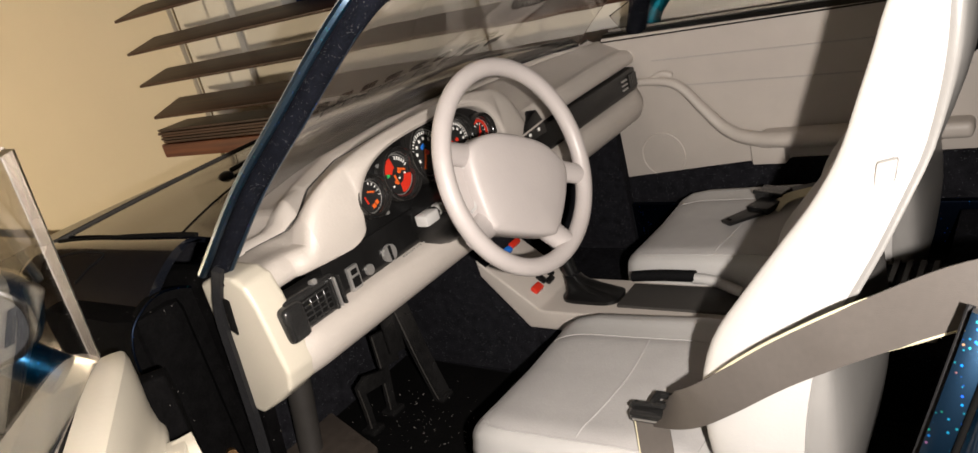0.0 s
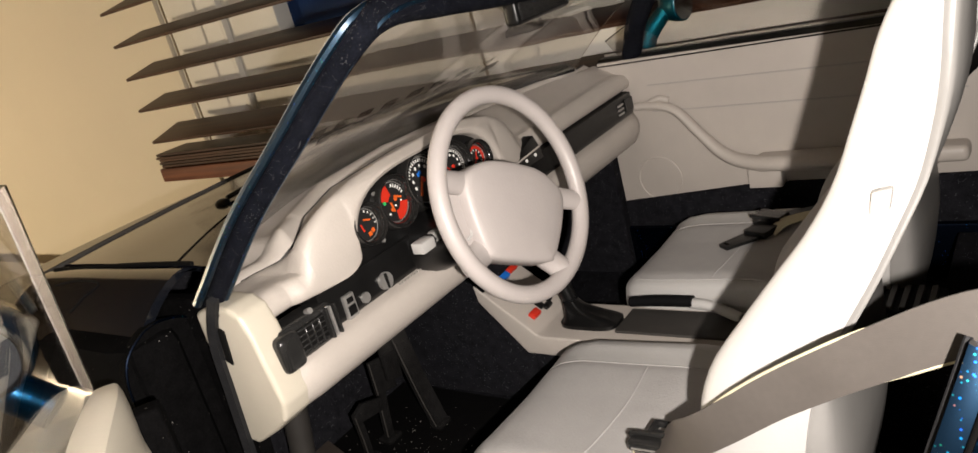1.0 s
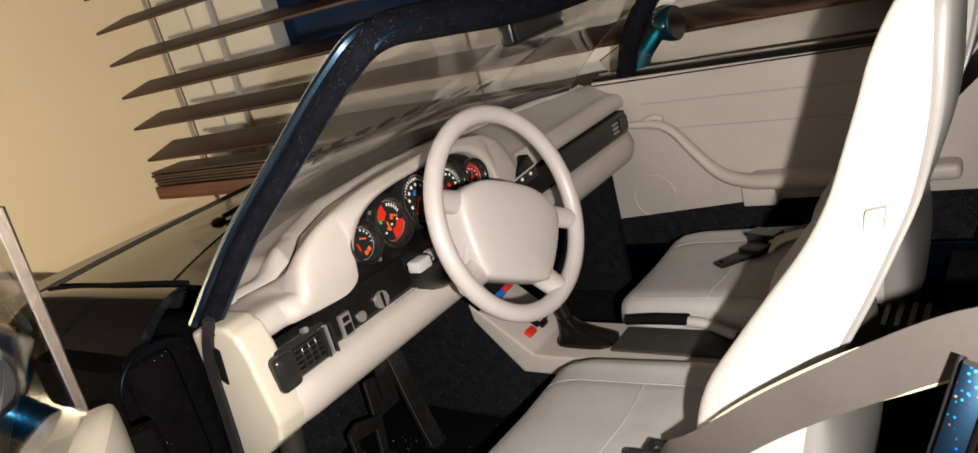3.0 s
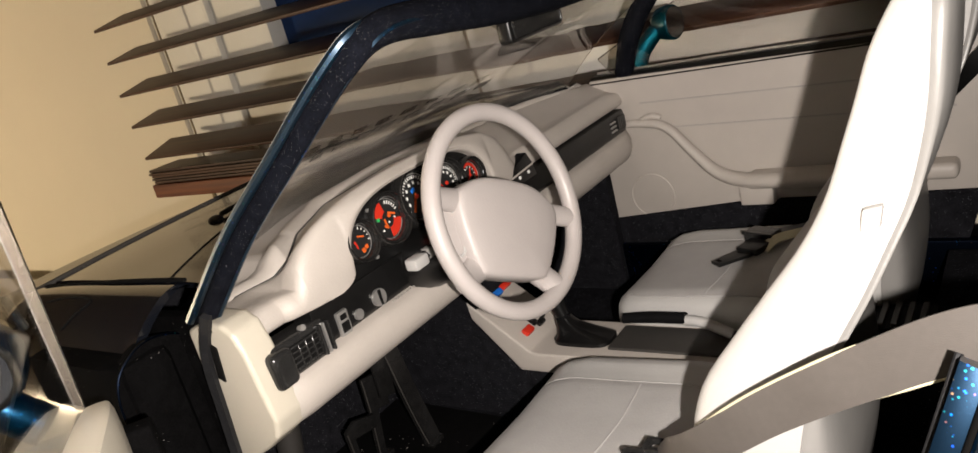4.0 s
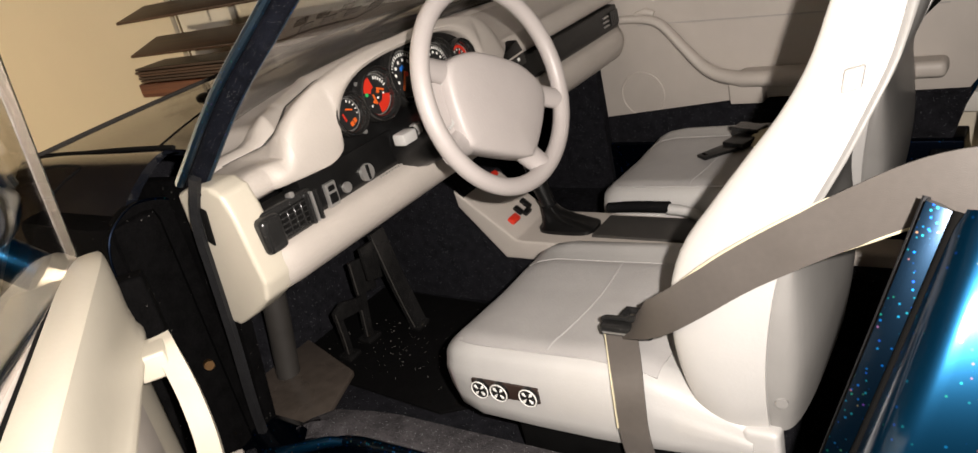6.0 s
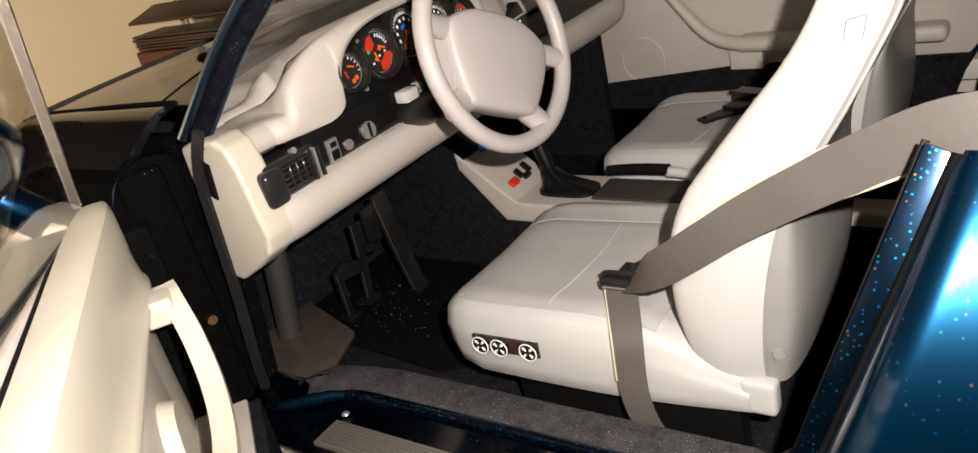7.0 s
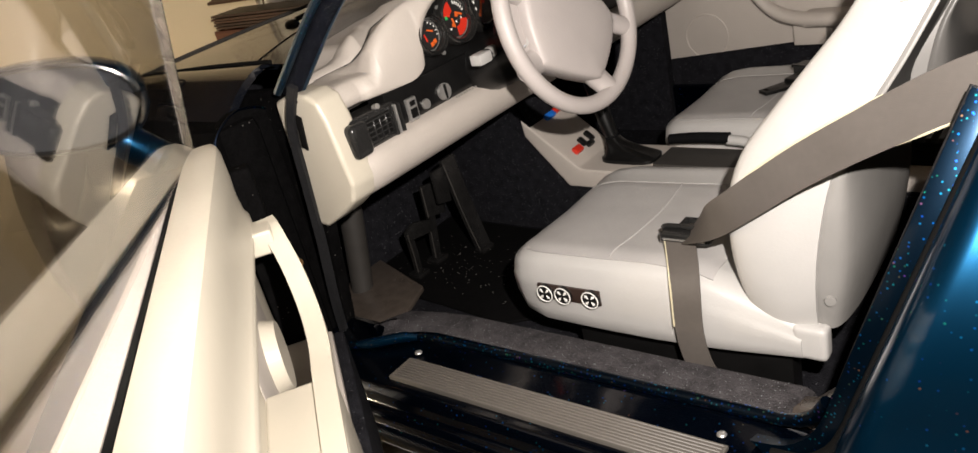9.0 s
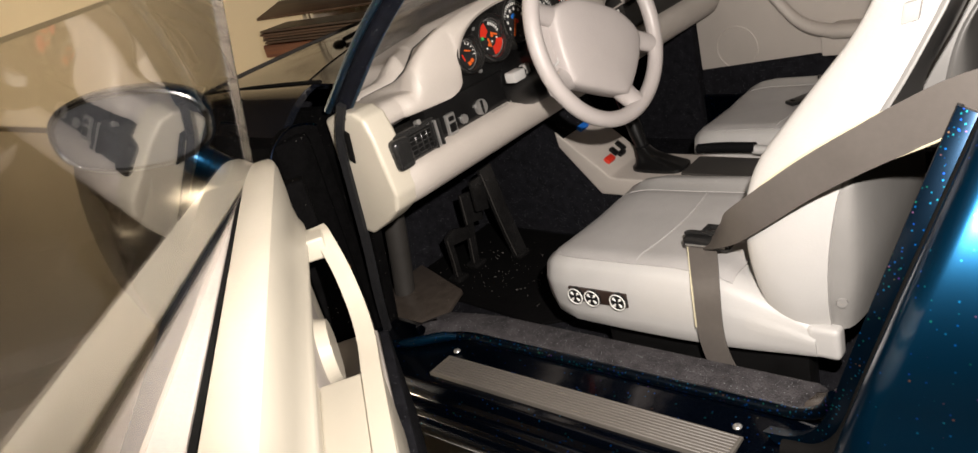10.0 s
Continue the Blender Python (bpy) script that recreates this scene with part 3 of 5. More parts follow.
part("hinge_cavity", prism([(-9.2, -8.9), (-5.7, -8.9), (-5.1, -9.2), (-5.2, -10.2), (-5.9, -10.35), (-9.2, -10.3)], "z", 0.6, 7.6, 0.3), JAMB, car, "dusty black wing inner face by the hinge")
s = disc((-5.05, -9.55, 4.0), (1, -.4, 0), 0.11, 0.12, 14)
part("screw", s, BRASS, car, "brass hinge screw")
part("column", tube([(-8.35, -5.65, 0.3), (-8.1, -5.4, 2.7), (-7.9, -5.2, 5.6)], [0.34, 0.36, 0.4], n=10, sides=24), GROOVE, car, "dusty dark brown tube below the dashboard")
part("footrest", prism([(-9.9, -3.75), (-6.35, -4.95), (-5.95, -6.0), (-5.6, -6.9), (-6.2, -7.75), (-9.9, -7.75)], "z", 0.22, 0.4, 0.04), UMBER, car, "dusty brown-black footrest plate")
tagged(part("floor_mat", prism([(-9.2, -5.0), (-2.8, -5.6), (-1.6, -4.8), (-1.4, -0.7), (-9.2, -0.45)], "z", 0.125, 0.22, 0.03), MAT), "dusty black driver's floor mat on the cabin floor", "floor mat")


part("kick_panel", box(-10.3, -4.3, 8.3, 8.75, 0.1, 7.2), CARPET, car, "black carpeted kick panel")


# pedals
acc = part("accelerator_pedal", strap([(-6.05, -2.24, 0.3), (-6.2, -2.3, 1.2), (-6.4, -2.32, 2.2), (-6.6, -2.35, 3.5)], (0, 1, 0), 0.58, 0.14, 12), PEDAL, car, "long black accelerator blade")
part("pad", prism([(-3.22, 2.3), (-2.65, 2.15), (-2.62, 3.35), (-3.2, 3.35)], "x", -6.62, -6.5, 0.03), PEDAL, acc, "broad black pedal head")
part("rib", strap([(-5.95, -2.52, 0.4), (-6.1, -2.58, 1.2), (-6.28, -2.6, 2.1)], (0, 1, 0), 0.08, 0.2, 8), PEDAL, acc)
part("foot_clip", box(-6.25, -5.85, -2.5, -1.95, 0.2, 0.36, 0.05), PEDAL, acc)
brk = part("brake_pedal", strap([(-7.25, -3.25, 0.3), (-7.2, -3.2, 1.0), (-7.15, -3.1, 1.9)], (0, 1, 0), 0.26, 0.16, 8), PEDAL, car, "black brake pedal with a square pad")
part("pad", prism([(-3.35, 1.85), (-2.55, 1.65), (-2.45, 2.75), (-3.3, 2.9)], "x", -7.15, -7.02, 0.03), PEDAL, brk, "square black pedal head")
part("foot_clip", box(-7.5, -7.0, -3.5, -2.95, 0.2, 0.36, 0.05), PEDAL, brk)
clu = part("clutch_pedal", strap([(-7.2, -4.2, 0.3), (-7.15, -4.22, 1.0), (-7.1, -4.28, 1.75)], (0, 1, 0), 0.2, 0.16, 8), PEDAL, car, "black clutch pedal with a bent head")
part("pad", prism([(-4.42, 1.55), (-3.3, 1.35), (-3.25, 1.75), (-4.0, 2.0), (-4.42, 1.85)], "x", -7.15, -7.0, 0.03), PEDAL, clu, "flat black pedal head")
part("foot_clip", box(-7.45, -6.95, -4.45, -3.95, 0.2, 0.36, 0.05), PEDAL, clu)
# Lighter strips put the light caught by the pedal edges into colour.
for pedal, pts in ((acc, [(-5.93, -2.56, 0.4), (-6.08, -2.62, 1.2), (-6.28, -2.64, 2.2), (-6.48, -2.66, 3.4)]), (brk, [(-7.02, -3.34, 1.85), (-7.02, -3.31, 2.88)]),
                   (brk, [(-7.16, -3.38, 0.4), (-7.1, -3.3, 1.7)]), (clu, [(-7.1, -4.32, 0.4), (-7.05, -4.34, 1.0), (-6.98, -4.42, 1.8)])):
    part("lit_edge", tube(pts, 0.02, sides=6), GROOVE, pedal, "grey strip painted as the pedal's lit edge")
# dust and lint on the mat
lint = bmesh.new()
for k in range(140):
    x, y = random.gauss(-6.3, 1.3), random.gauss(-3.6, 0.9)
    if -9 < x < -2.2 and -4.9 < y < -0.8:
        l = random.choice((0.005, 0.006, 0.008, 0.008, 0.02))
        q = box(-l, l, -0.006, 0.006, 0, 0.008)
        move(q, Matrix.Translation((x, y, 0.222)) @ Matrix.Rotation(random.uniform(0, 3.1), 4, "Z"))
        tmp = bpy.data.meshes.new("lint")
        q.to_mesh(tmp)
        q.free()
        lint.from_mesh(tmp)
        bpy.data.meshes.remove(tmp)
tagged(part("dust", lint, LINT), "pale dust and lint lying on the floor mat", "dust", kind="stuff")

# centre console
cons = part("console", prism([(-5.0, 3.95), (-3.15, 2.42), (-2.9, 2.38), (3.4, 2.38), (3.4, 1.72), (-3.6, 1.78), (-4.95, 3.4)], "y", -0.36, 1.75, 0.07, 3), TRIM, car, "grey-beige centre console")
slope = (Vector((-3.15, 0, 2.42)) - Vector((-5.0, 0, 3.95))).normalized()
up = Vector((-slope.z, 0, slope.x))
for d, y, w, l, mat, lab in ((0.44, 0.74, 0.52, 0.22, SKYBLUE, "blue console switch"), (0.4, 1.28, 0.5, 0.2, RED, "red console switch"),
                             (1.92, 0.3, 0.42, 0.26, RED, "red console switch"), (1.8, 0.74, 0.2, 0.34, BLACK, "black console switch"),
                             (2.0, 0.94, 0.36, 0.2, BLACK, "black console switch"), (1.78, 1.2, 0.2, 0.4, BLACK, "black console switch")):
    p = Vector((-5.0, y, 3.95)) + slope * d + up * 0.02
    bm = box(-l / 2, l / 2, -w / 2, w / 2, -0.08, 0.1, 0.07)
    ob = part("switch", bm, mat, cons, lab)
    ob.matrix_basis = Matrix.Translation(p * CM) @ Matrix((slope, (0, 1, 0), up)).transposed().to_4x4()
part("console_tray", prism([(-0.9, 0.15), (2.6, 0.15), (2.6, 1.45), (-0.9, 1.45)], "z", 2.3, 2.46, 0.05), GROOVE, cons, "dark brown-black console tray")
boot = []
for z, cx, rx, ry, ripple in ((2.36, -1.85, 0.9, 0.52, 0.0), (2.48, -1.85, 0.9, 0.52, 0.01), (2.54, -1.86, 0.82, 0.46, 0.03), (2.62, -1.95, 0.66, 0.38, 0.08), (2.72, -2.1, 0.48, 0.32, 0.12),
                              (2.84, -2.25, 0.33, 0.27, 0.1), (2.96, -2.36, 0.25, 0.23, 0.05), (3.08, -2.41, 0.2, 0.2, 0.0)):
    ang = [2 * math.pi * k / 40 for k in range(40)]
    boot.append([(cx + rx * abs(math.cos(a)) ** 0.55 * math.copysign(1, math.cos(a)) * (1 + ripple * math.sin(7 * a + 9 * z)),
                  0.68 + ry * abs(math.sin(a)) ** 0.55 * math.copysign(1, math.sin(a)) * (1 + ripple * math.sin(5 * a)), z) for a in ang])
lever = part("gear_lever", loft(boot), BLACK, car, "black gear lever with a crumpled square gaiter")
part("lever_shaft", tube([(-2.4, 0.68, 3.0), (-2.58, 0.7, 3.6), (-2.78, 0.75, 4.4), (-2.9, 0.8, 5.0)], [0.2, 0.24, 0.25, 0.3], n=10, sides=16), BLACK, lever)
part("boot_collar", ring((-2.42, 0.68, 3.08), (-0.25, 0, 1), 0.21, 0.035, 24), MATTE, lever)
hb = part("handbrake", tube([(-0.75, 1.15, 2.83), (0.1, 1.15, 2.9), (1.1, 1.15, 2.92)], [0.15, 0.165, 0.165], n=10, sides=14), MATTE, car, "black rubber handbrake grip with a grey lever")
part("lever_arm", tube([(1.05, 1.15, 2.86), (1.6, 1.15, 2.8), (2.3, 1.15, 2.5)], 0.15, n=8), SEAT, hb)


# ---- dashboard ----
def arch(y, half, low, high, power):
    """Height of a rounded arch over the gauges."""
    t = min(1.0, abs(y + 3.08) / half)
    return low + (high - low) * (1 - t ** power) ** (1 / 2.2)


def lip_height(y, raise_by=0.0):
    """Lower edge of the hood: an arch whose outer foot swells round to the switch strip."""
    if y > -3.08:
        return arch(y, 2.95 + raise_by, 7.2, 8.98, 3.2) + raise_by * 0.6
    d = -3.08 - y - 2.74 - raise_by
    if d < 0:
        return arch(y, 2.74 + raise_by, 7.66, 8.98, 3.6) + raise_by * 0.6
    f = max(0.0, 1 - d / 0.6)
    return 7.3 + 0.36 * (1 - (1 - f * f) ** 0.5) + raise_by * 0.4


SEAM_Y = [-8.8, -7.5, -7.0, -6.56, -5.72, -3.94, -0.5, 1.4, 5.0, 8.9]
SEAM_X = [-4.95, -4.85, -4.15, -4.08, -4.57, -5.45, -6.2, -6.2, -5.7, -4.7]
SEAM_Z = [7.66, 7.8, 8.0, 8.2, 8.46, 8.5, 8.42, 8.3, 8.22, 8.1]


def top_section(y):
    """Outline of the padded dash top at y, in x and z: lip, crown, then back to the screen."""
    lip = lip_height(y)
    crown = arch(y, 4.15, 7.84, 9.2, 2.5)
    end = max(0.0, (abs(y) - 8.0) / 0.8)
    k = max(0.0, 1 - (abs(y + 3.08) / 4.6) ** 2)
    crown = max(crown, lip + 0.2) - 0.12 * end
    xf = -3.3 + 0.45 * k ** 0.5
    mid = 0.5 * (lip + crown)
    sx = float(np.interp(y, SEAM_Y, SEAM_X))
    sz = float(np.interp(y, SEAM_Y, SEAM_Z))
    rz = sz + 0.03 + max(0.0, 8.42 - sz) * min(1.0, max(0.0, (y + 7.0) / 0.5)) if y < -4 else sz + 0.06
    x4 = xf - 0.42
    pts = [(-3.75, lip - 0.02), (xf - 0.12, lip), (xf, lip + 0.08), (xf + 0.02, mid), (xf - 0.14, crown - 0.04), (x4, crown), (x4 + 0.4 * (sx - x4), 0.45 * crown + 0.55 * sz),
           (sx + 0.16, sz + 0.02), (sx + 0.03, sz - 0.02), (sx, sz - 0.14), (sx - 0.05, sz + 0.0), (sx - 0.3, rz + 0.05), (sx - 0.55, rz + 0.02), (sx - 0.9, min(rz, 8.34)), (min(sx - 1.3, -7.4), 8.26), (-8.6, 8.1), (-9.3, 7.8)]
    up = spline(pts, 50)
    back = -7.75 + 2.6 * (min(8.3, abs(y)) / 8.0) ** 2
    up = [(max(a, back), b) for a, b in up]
    low = [(back, 7.0), (0.5 * (back - 3.9), 7.05), (-3.9, 7.1)]
    return [(a, y, b) for a, b in up + low]


ys = sorted(set(np.round(np.concatenate([np.linspace(-8.28, 8.9, 60), np.linspace(-7.9, 1.6, 60), np.linspace(-6.5, -5.5, 24)]), 3)))
dash = part("dashboard", loft([top_section(float(y)) for y in ys]), TRIM, car, "grey-beige padded dashboard with a gauge hood", angle=60)
part("gauge_panel", prism([(-6.7, 7.05)] + [(y, lip_height(y, 0.08)) for y in np.linspace(-6.7, -0.06, 40)] + [(-0.06, 7.05)], "x", -3.7, -3.2), BLACK, dash, "black gauge panel")
seam = [(float(np.interp(y, SEAM_Y, SEAM_X)), float(y), float(np.interp(y, SEAM_Y, SEAM_Z)) - 0.03) for y in np.linspace(-7.6, 1.4, 60)]
# Dark tube in the seam's groove paints its thin shadow line.
part("dash_seam", tube(seam, 0.035, sides=6), GROOVE, dash, "seam behind the gauge hood, its shadow line drawn dark")
part("screen_gasket", tube([(-7.5 + 2.6 * (abs(y) / 8.0) ** 2, y, 8.5) for y in np.linspace(-7.6, 7.8, 40)], 0.11, sides=8), BLACK, dash, "black gasket along the foot of the screen")
# lower black switch strip, driver and passenger sides
part("switch_strip", prism([(-3.75, 6.3), (-3.3, 6.3), (-3.16, 6.5), (-3.16, 7.28), (-3.75, 7.32)], "y", -7.2, 0.9, 0.04), BLACK, dash, "black switch strip")
part("glove_strip", prism([(-3.75, 6.35), (-3.2, 6.35), (-3.12, 6.5), (-3.16, 7.15), (-3.75, 7.2)], "y", 1.2, 8.5, 0.05), BLACK, dash, "black trim strip before the passenger")
# knee roll
roll = []
for y in np.linspace(-8.75, 8.9, 40):
    e = max(0.0, (abs(y) - 7.9) / 0.9) ** 2
    pts = spline([(-3.3, 6.42), (-2.95 - 0.35 * e, 6.25), (-2.85 - 0.45 * e, 5.85), (-3.05 - 0.4 * e, 5.45), (-3.6, 5.2 + 0.05 * e), (-4.6, 5.05), (-5.0, 5.4), (-4.6, 6.42)], 22)
    roll.append([(a, y, b) for a, b in pts])
part("knee_roll", loft(roll), TRIM, dash, "rounded grey-beige lower dash roll")
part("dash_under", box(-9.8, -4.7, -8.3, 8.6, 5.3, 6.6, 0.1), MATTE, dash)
# near end cheek of the dash
cheek = prism([(-4.7, 7.75), (-4.2, 7.93), (-3.6, 7.92), (-3.3, 7.75), (-3.14, 7.3), (-3.0, 6.3), (-2.93, 5.85), (-3.08, 5.45), (-3.55, 5.12), (-4.3, 4.72), (-4.75, 4.8)], "y", -8.95, -8.22, 0.12, 4)
part("dash_cheek", cheek, CREAM, dash, "cream end cheek of the dash")
part("cheek_slot", prism([(-4.06, 7.5), (-3.9, 7.42), (-4.02, 6.66), (-4.2, 6.75)], "y", -8.99, -8.9, 0.01), SEALBLACK, dash)
part("cheek_slot", box(-4.1, -3.85, -8.98, -8.9, 7.75, 7.9, 0.02), MATTE, dash)
# near fresh-air vent
vent = part("air_vent", box(-3.7, -3.02, -8.45, -6.98, 6.3, 7.12, 0.16, seg=4), BEZEL, dash, "black air vent with slats")
bulb = box(-3.6, -2.86, -8.62, -8.06, 6.28, 7.06, 0.17, seg=5)
part("vent_cheek", bulb, BEZEL, dash, "rounded glossy end of the vent")
part("vent_recess", box(-3.06, -3.0, -8.06, -7.3, 6.42, 6.98, 0.015), SEALBLACK, dash)
for k in range(5):
    z = 6.46 + 0.115 * k
    part("slat", box(-3.04, -2.955, -8.05, -7.31, z, z + 0.045, 0.012, seg=1), BEZEL, dash)
for k in range(3):
    y = -7.88 + 0.19 * k
    part("slat", box(-3.03, -2.94, y, y + 0.04, 6.43, 6.97, 0.012, seg=1), BEZEL, dash)
for y, w in ((-7.27, 0.07), (-7.15, 0.05), (-7.03, 0.06)):
    part("vent_edge", box(-3.08, -2.93, y, y + w, 6.36, 7.04, 0.025), CHROME if y == -7.15 else BEZEL, dash, "worn raised edge of the vent")
part("knob", disc((-3.1, -7.55, 7.14), (1, 0, 0.3), 0.065, 0.14, 16), CHROME, dash, "small silver knob")
# headlamp switch, keyhole, ignition
sw = box(-3.2, -3.08, -6.62, -6.3, 6.4, 6.95, 0.03)
part("switch_frame", sw, CHROME, dash, "small silver-rimmed switch")
part("switch_inset", box(-3.09, -3.06, -6.57, -6.35, 6.48, 6.7, 0.01), BLACK, dash)
part("switch_inset", box(-3.09, -3.06, -6.55, -6.37, 6.76, 6.88, 0.01), BLACK, dash)
part("button", disc((-3.14, -5.98, 6.62), (1, 0, 0.1), 0.12, 0.1, 20), CHROME, dash, "silver dash button")
part("ignition_lock", disc((-3.13, -5.28, 6.68), (1, 0, 0.1), 0.2, 0.12, 26), CHROME, dash, "silver ignition lock with a black slot")
part("key_slot", box(-3.09, -3.05, -5.32, -5.24, 6.5, 6.86, 0.01), BLACK, dash)
for k in range(9):
    part("strip_mark", box(-3.14, -3.1, -4.9 + k * 0.11, -4.87 + k * 0.11, 6.37, 6.41), CHROME, dash)
part("centre_vent", prism([(0.1, 7.0), (0.55, 7.28), (0.82, 7.5), (1.74, 7.76), (1.95, 7.4), (2.05, 7.0)], "x", -3.4, -3.05, 0.03), BLACK, dash, "black vent panel beside the gauge hood")
part("vent_edge", tube([(-3.04, 0.55, 7.29), (-3.04, 1.92, 7.37)], 0.03, sides=6), TRIM, dash, "pale ridge across the vent")
for y, z in ((0.75, 7.12), (1.14, 7.2), (1.63, 7.21)):
    part("button", disc((-3.06, y, z), (1, 0, 0), 0.05, 0.08, 12), WHITE, dash)
# passenger-side end vent
for k in range(4):
    part("slat", box(-3.14, -3.06, 7.9 + k * 0.14, 7.96 + k * 0.14, 6.55, 7.0, 0.01, seg=1), GROOVE, dash)
for k in range(9):
    part("vent_dot", disc((-3.1, 7.32 + 0.15 * (k % 3), 6.62 + 0.15 * (k // 3)), (1, 0, 0), 0.035, 0.06, 10), CHROME, dash)
# steering column cowl and stalk
part("column_cowl", loft([[(x, -3.2 + r * 1.25 * math.cos(a), 6.75 + dz + r * math.sin(a)) for a in [2 * math.pi * k / 20 for k in range(20)]]
                          for x, r, dz in ((-4.0, 0.9, 0), (-3.0, 0.85, 0.1), (-2.0, 0.72, 0.35), (-1.2, 0.6, 0.6))]), BLACK, dash, "black steering column cowl")
stalk = part("stalk", tube([(-2.5, -3.6, 7.25), (-2.3, -4.2, 7.28), (-2.24, -4.6, 7.28)], [0.16, 0.14, 0.12], n=8), BLACK, dash, "black column stalk")
part("stalk_tip", box(-2.4, -2.06, -4.93, -4.46, 7.15, 7.42, 0.06), SEAT, stalk, "pale grey stalk tip")
part("stalk_collar", box(-2.36, -2.14, -4.36, -4.16, 7.2, 7.44, 0.04), SHELL, stalk, "dull grey collar on the stalk")

# gauges: bezel, face, needle and printed marks
GX = -3.14


def gauge(y, z, r, kind, lab):
    n = Vector((1, 0, 0.12)).normalized()
    c = Vector((GX, y, z))
    g = part("gauge", disc(c - n * 0.05, n, r * 1.22, 0.2, 40), GLOSSY, car, lab)
    turn_m = Matrix.Translation(c) @ n.to_track_quat("Z", "Y").to_matrix().to_4x4()
    part("bezel", move(loft([[(r * a * math.cos(t), r * a * math.sin(t), d) for t in [2 * math.pi * k / 40 for k in range(40)]]
                             for a, d in ((1.0, 0.04), (1.03, 0.13), (1.07, 0.2), (1.12, 0.22), (1.15, 0.19), (1.2, 0.2), (1.25, 0.26), (1.31, 0.27), (1.36, 0.22), (1.39, 0.0))], caps=False), turn_m), RINGBLACK, g, "glossy black stepped ring")
    part("rim", ring(c + n * 0.07, n, r * 0.985, r * 0.022), CHROME, g, "thin silver dial ring")
    part("dial_face", disc(c + n * 0.055, n, r * 0.98, 0.02, 40), DIAL, g)
    frame_m = Matrix.Translation(c + n * 0.075) @ Matrix(((0, 1, 0), n.cross(Vector((0, 1, 0))), n)).transposed().to_4x4()

    def flat(u, v, w, h, turn, mat, name, lift=0.0):
        bm = box(-w / 2 * r, w / 2 * r, -h / 2 * r, h / 2 * r, -0.008, 0.008)
        move(bm, frame_m @ Matrix.Translation((u * r, v * r, lift)) @ Matrix.Rotation(radians(turn), 4, "Z"))
        return part(name, bm, mat, g)

    def sector(r0, r1, a0, a1, mat, name):
        """A flat piece of a ring on the dial, between two angles."""
        arc = [radians(a) for a in np.linspace(a0, a1, 10)]
        outline = [(r1 * r * math.cos(a), r1 * r * math.sin(a)) for a in arc] + [(r0 * r * math.cos(a), r0 * r * math.sin(a)) for a in reversed(arc)]
        return part(name, move(loft([[(*p, -0.008) for p in outline], [(*p, 0.008) for p in outline]]), frame_m), mat, g)

    if kind == "twin":      # two small needles, red fields
        sector(0.36, 0.9, 100, 160, RED, "red_field")
        sector(0.45, 0.92, 268, 345, RED, "red_field")
        part("needle_hub", disc(c + n * 0.1 + frame_m.to_3x3() @ Vector((0.12, 0.1, 0)) * r, n, r * 0.09, 0.03, 14), ORANGE, g)
        part("needle_hub", disc(c + n * 0.1 + frame_m.to_3x3() @ Vector((-0.3, -0.3, 0)) * r, n, r * 0.09, 0.03, 14), ORANGE, g)
        for u, v in ((-0.5, -0.45), (0.05, -0.2), (0.5, -0.1)):
            flat(u, v, 0.09, 0.09, 0, WHITE, "dial_mark")
        flat(-0.6, 0.15, 0.16, 0.16, 0, GREEN, "lamp_mark")
        flat(0.35, 0.15, 0.5, 0.1, -25, ORANGE, "needle", 0.012)
        flat(-0.2, -0.2, 0.1, 0.5, 8, ORANGE, "needle", 0.012)
        for k in range(6):
            a = radians(75 - k * 11)
            flat(0.8 * math.cos(a), 0.8 * math.sin(a), 0.16, 0.05, math.degrees(a), WHITE, "tick")
    elif kind == "clock":
        sector(0.72, 0.92, -60, 120, RED, "red_field")
        flat(0.1, 0.2, 0.08, 0.6, -25, RED, "needle", 0.012)
        flat(-0.15, -0.15, 0.09, 0.5, -60, RED, "needle", 0.012)
        part("needle_hub", disc(c + n * 0.1, n, r * 0.1, 0.03, 14), RED, g)
        for k in range(12):
            a = radians(30 * k)
            flat(0.6 * math.cos(a), 0.6 * math.sin(a), 0.13, 0.05, math.degrees(a), WHITE, "tick")
    elif kind == "small":
        flat(0.2, 0.25, 0.55, 0.1, -20, ORANGE, "needle", 0.012)
        flat(-0.35, -0.1, 0.1, 0.5, 12, RED, "needle", 0.012)
        flat(0.1, -0.62, 0.26, 0.26, 10, ORANGE, "lamp_mark")
        flat(0.42, -0.5, 0.24, 0.26, 10, ORANGE, "lamp_mark")
        for k in range(5):
            a = radians(70 - k * 20)
            flat(0.82 * math.cos(a), 0.82 * math.sin(a), 0.14, 0.05, math.degrees(a), WHITE, "tick")
    else:
        for k in range(27):
            a = radians(215 - k * 9.6)
            flat(0.84 * math.cos(a), 0.84 * math.sin(a), 0.13, 0.04, math.degrees(a), WHITE, "tick")
        for k in range(8):
            a = radians(200 - k * 30)
            flat(0.6 * math.cos(a), 0.6 * math.sin(a), 0.09, 0.13, 0, WHITE, "dial_mark")
        flat(-0.22, -0.22, 0.1, 0.85, -30 if kind == "tacho" else 40, ORANGE if kind == "tacho" else RED, "needle", 0.012)
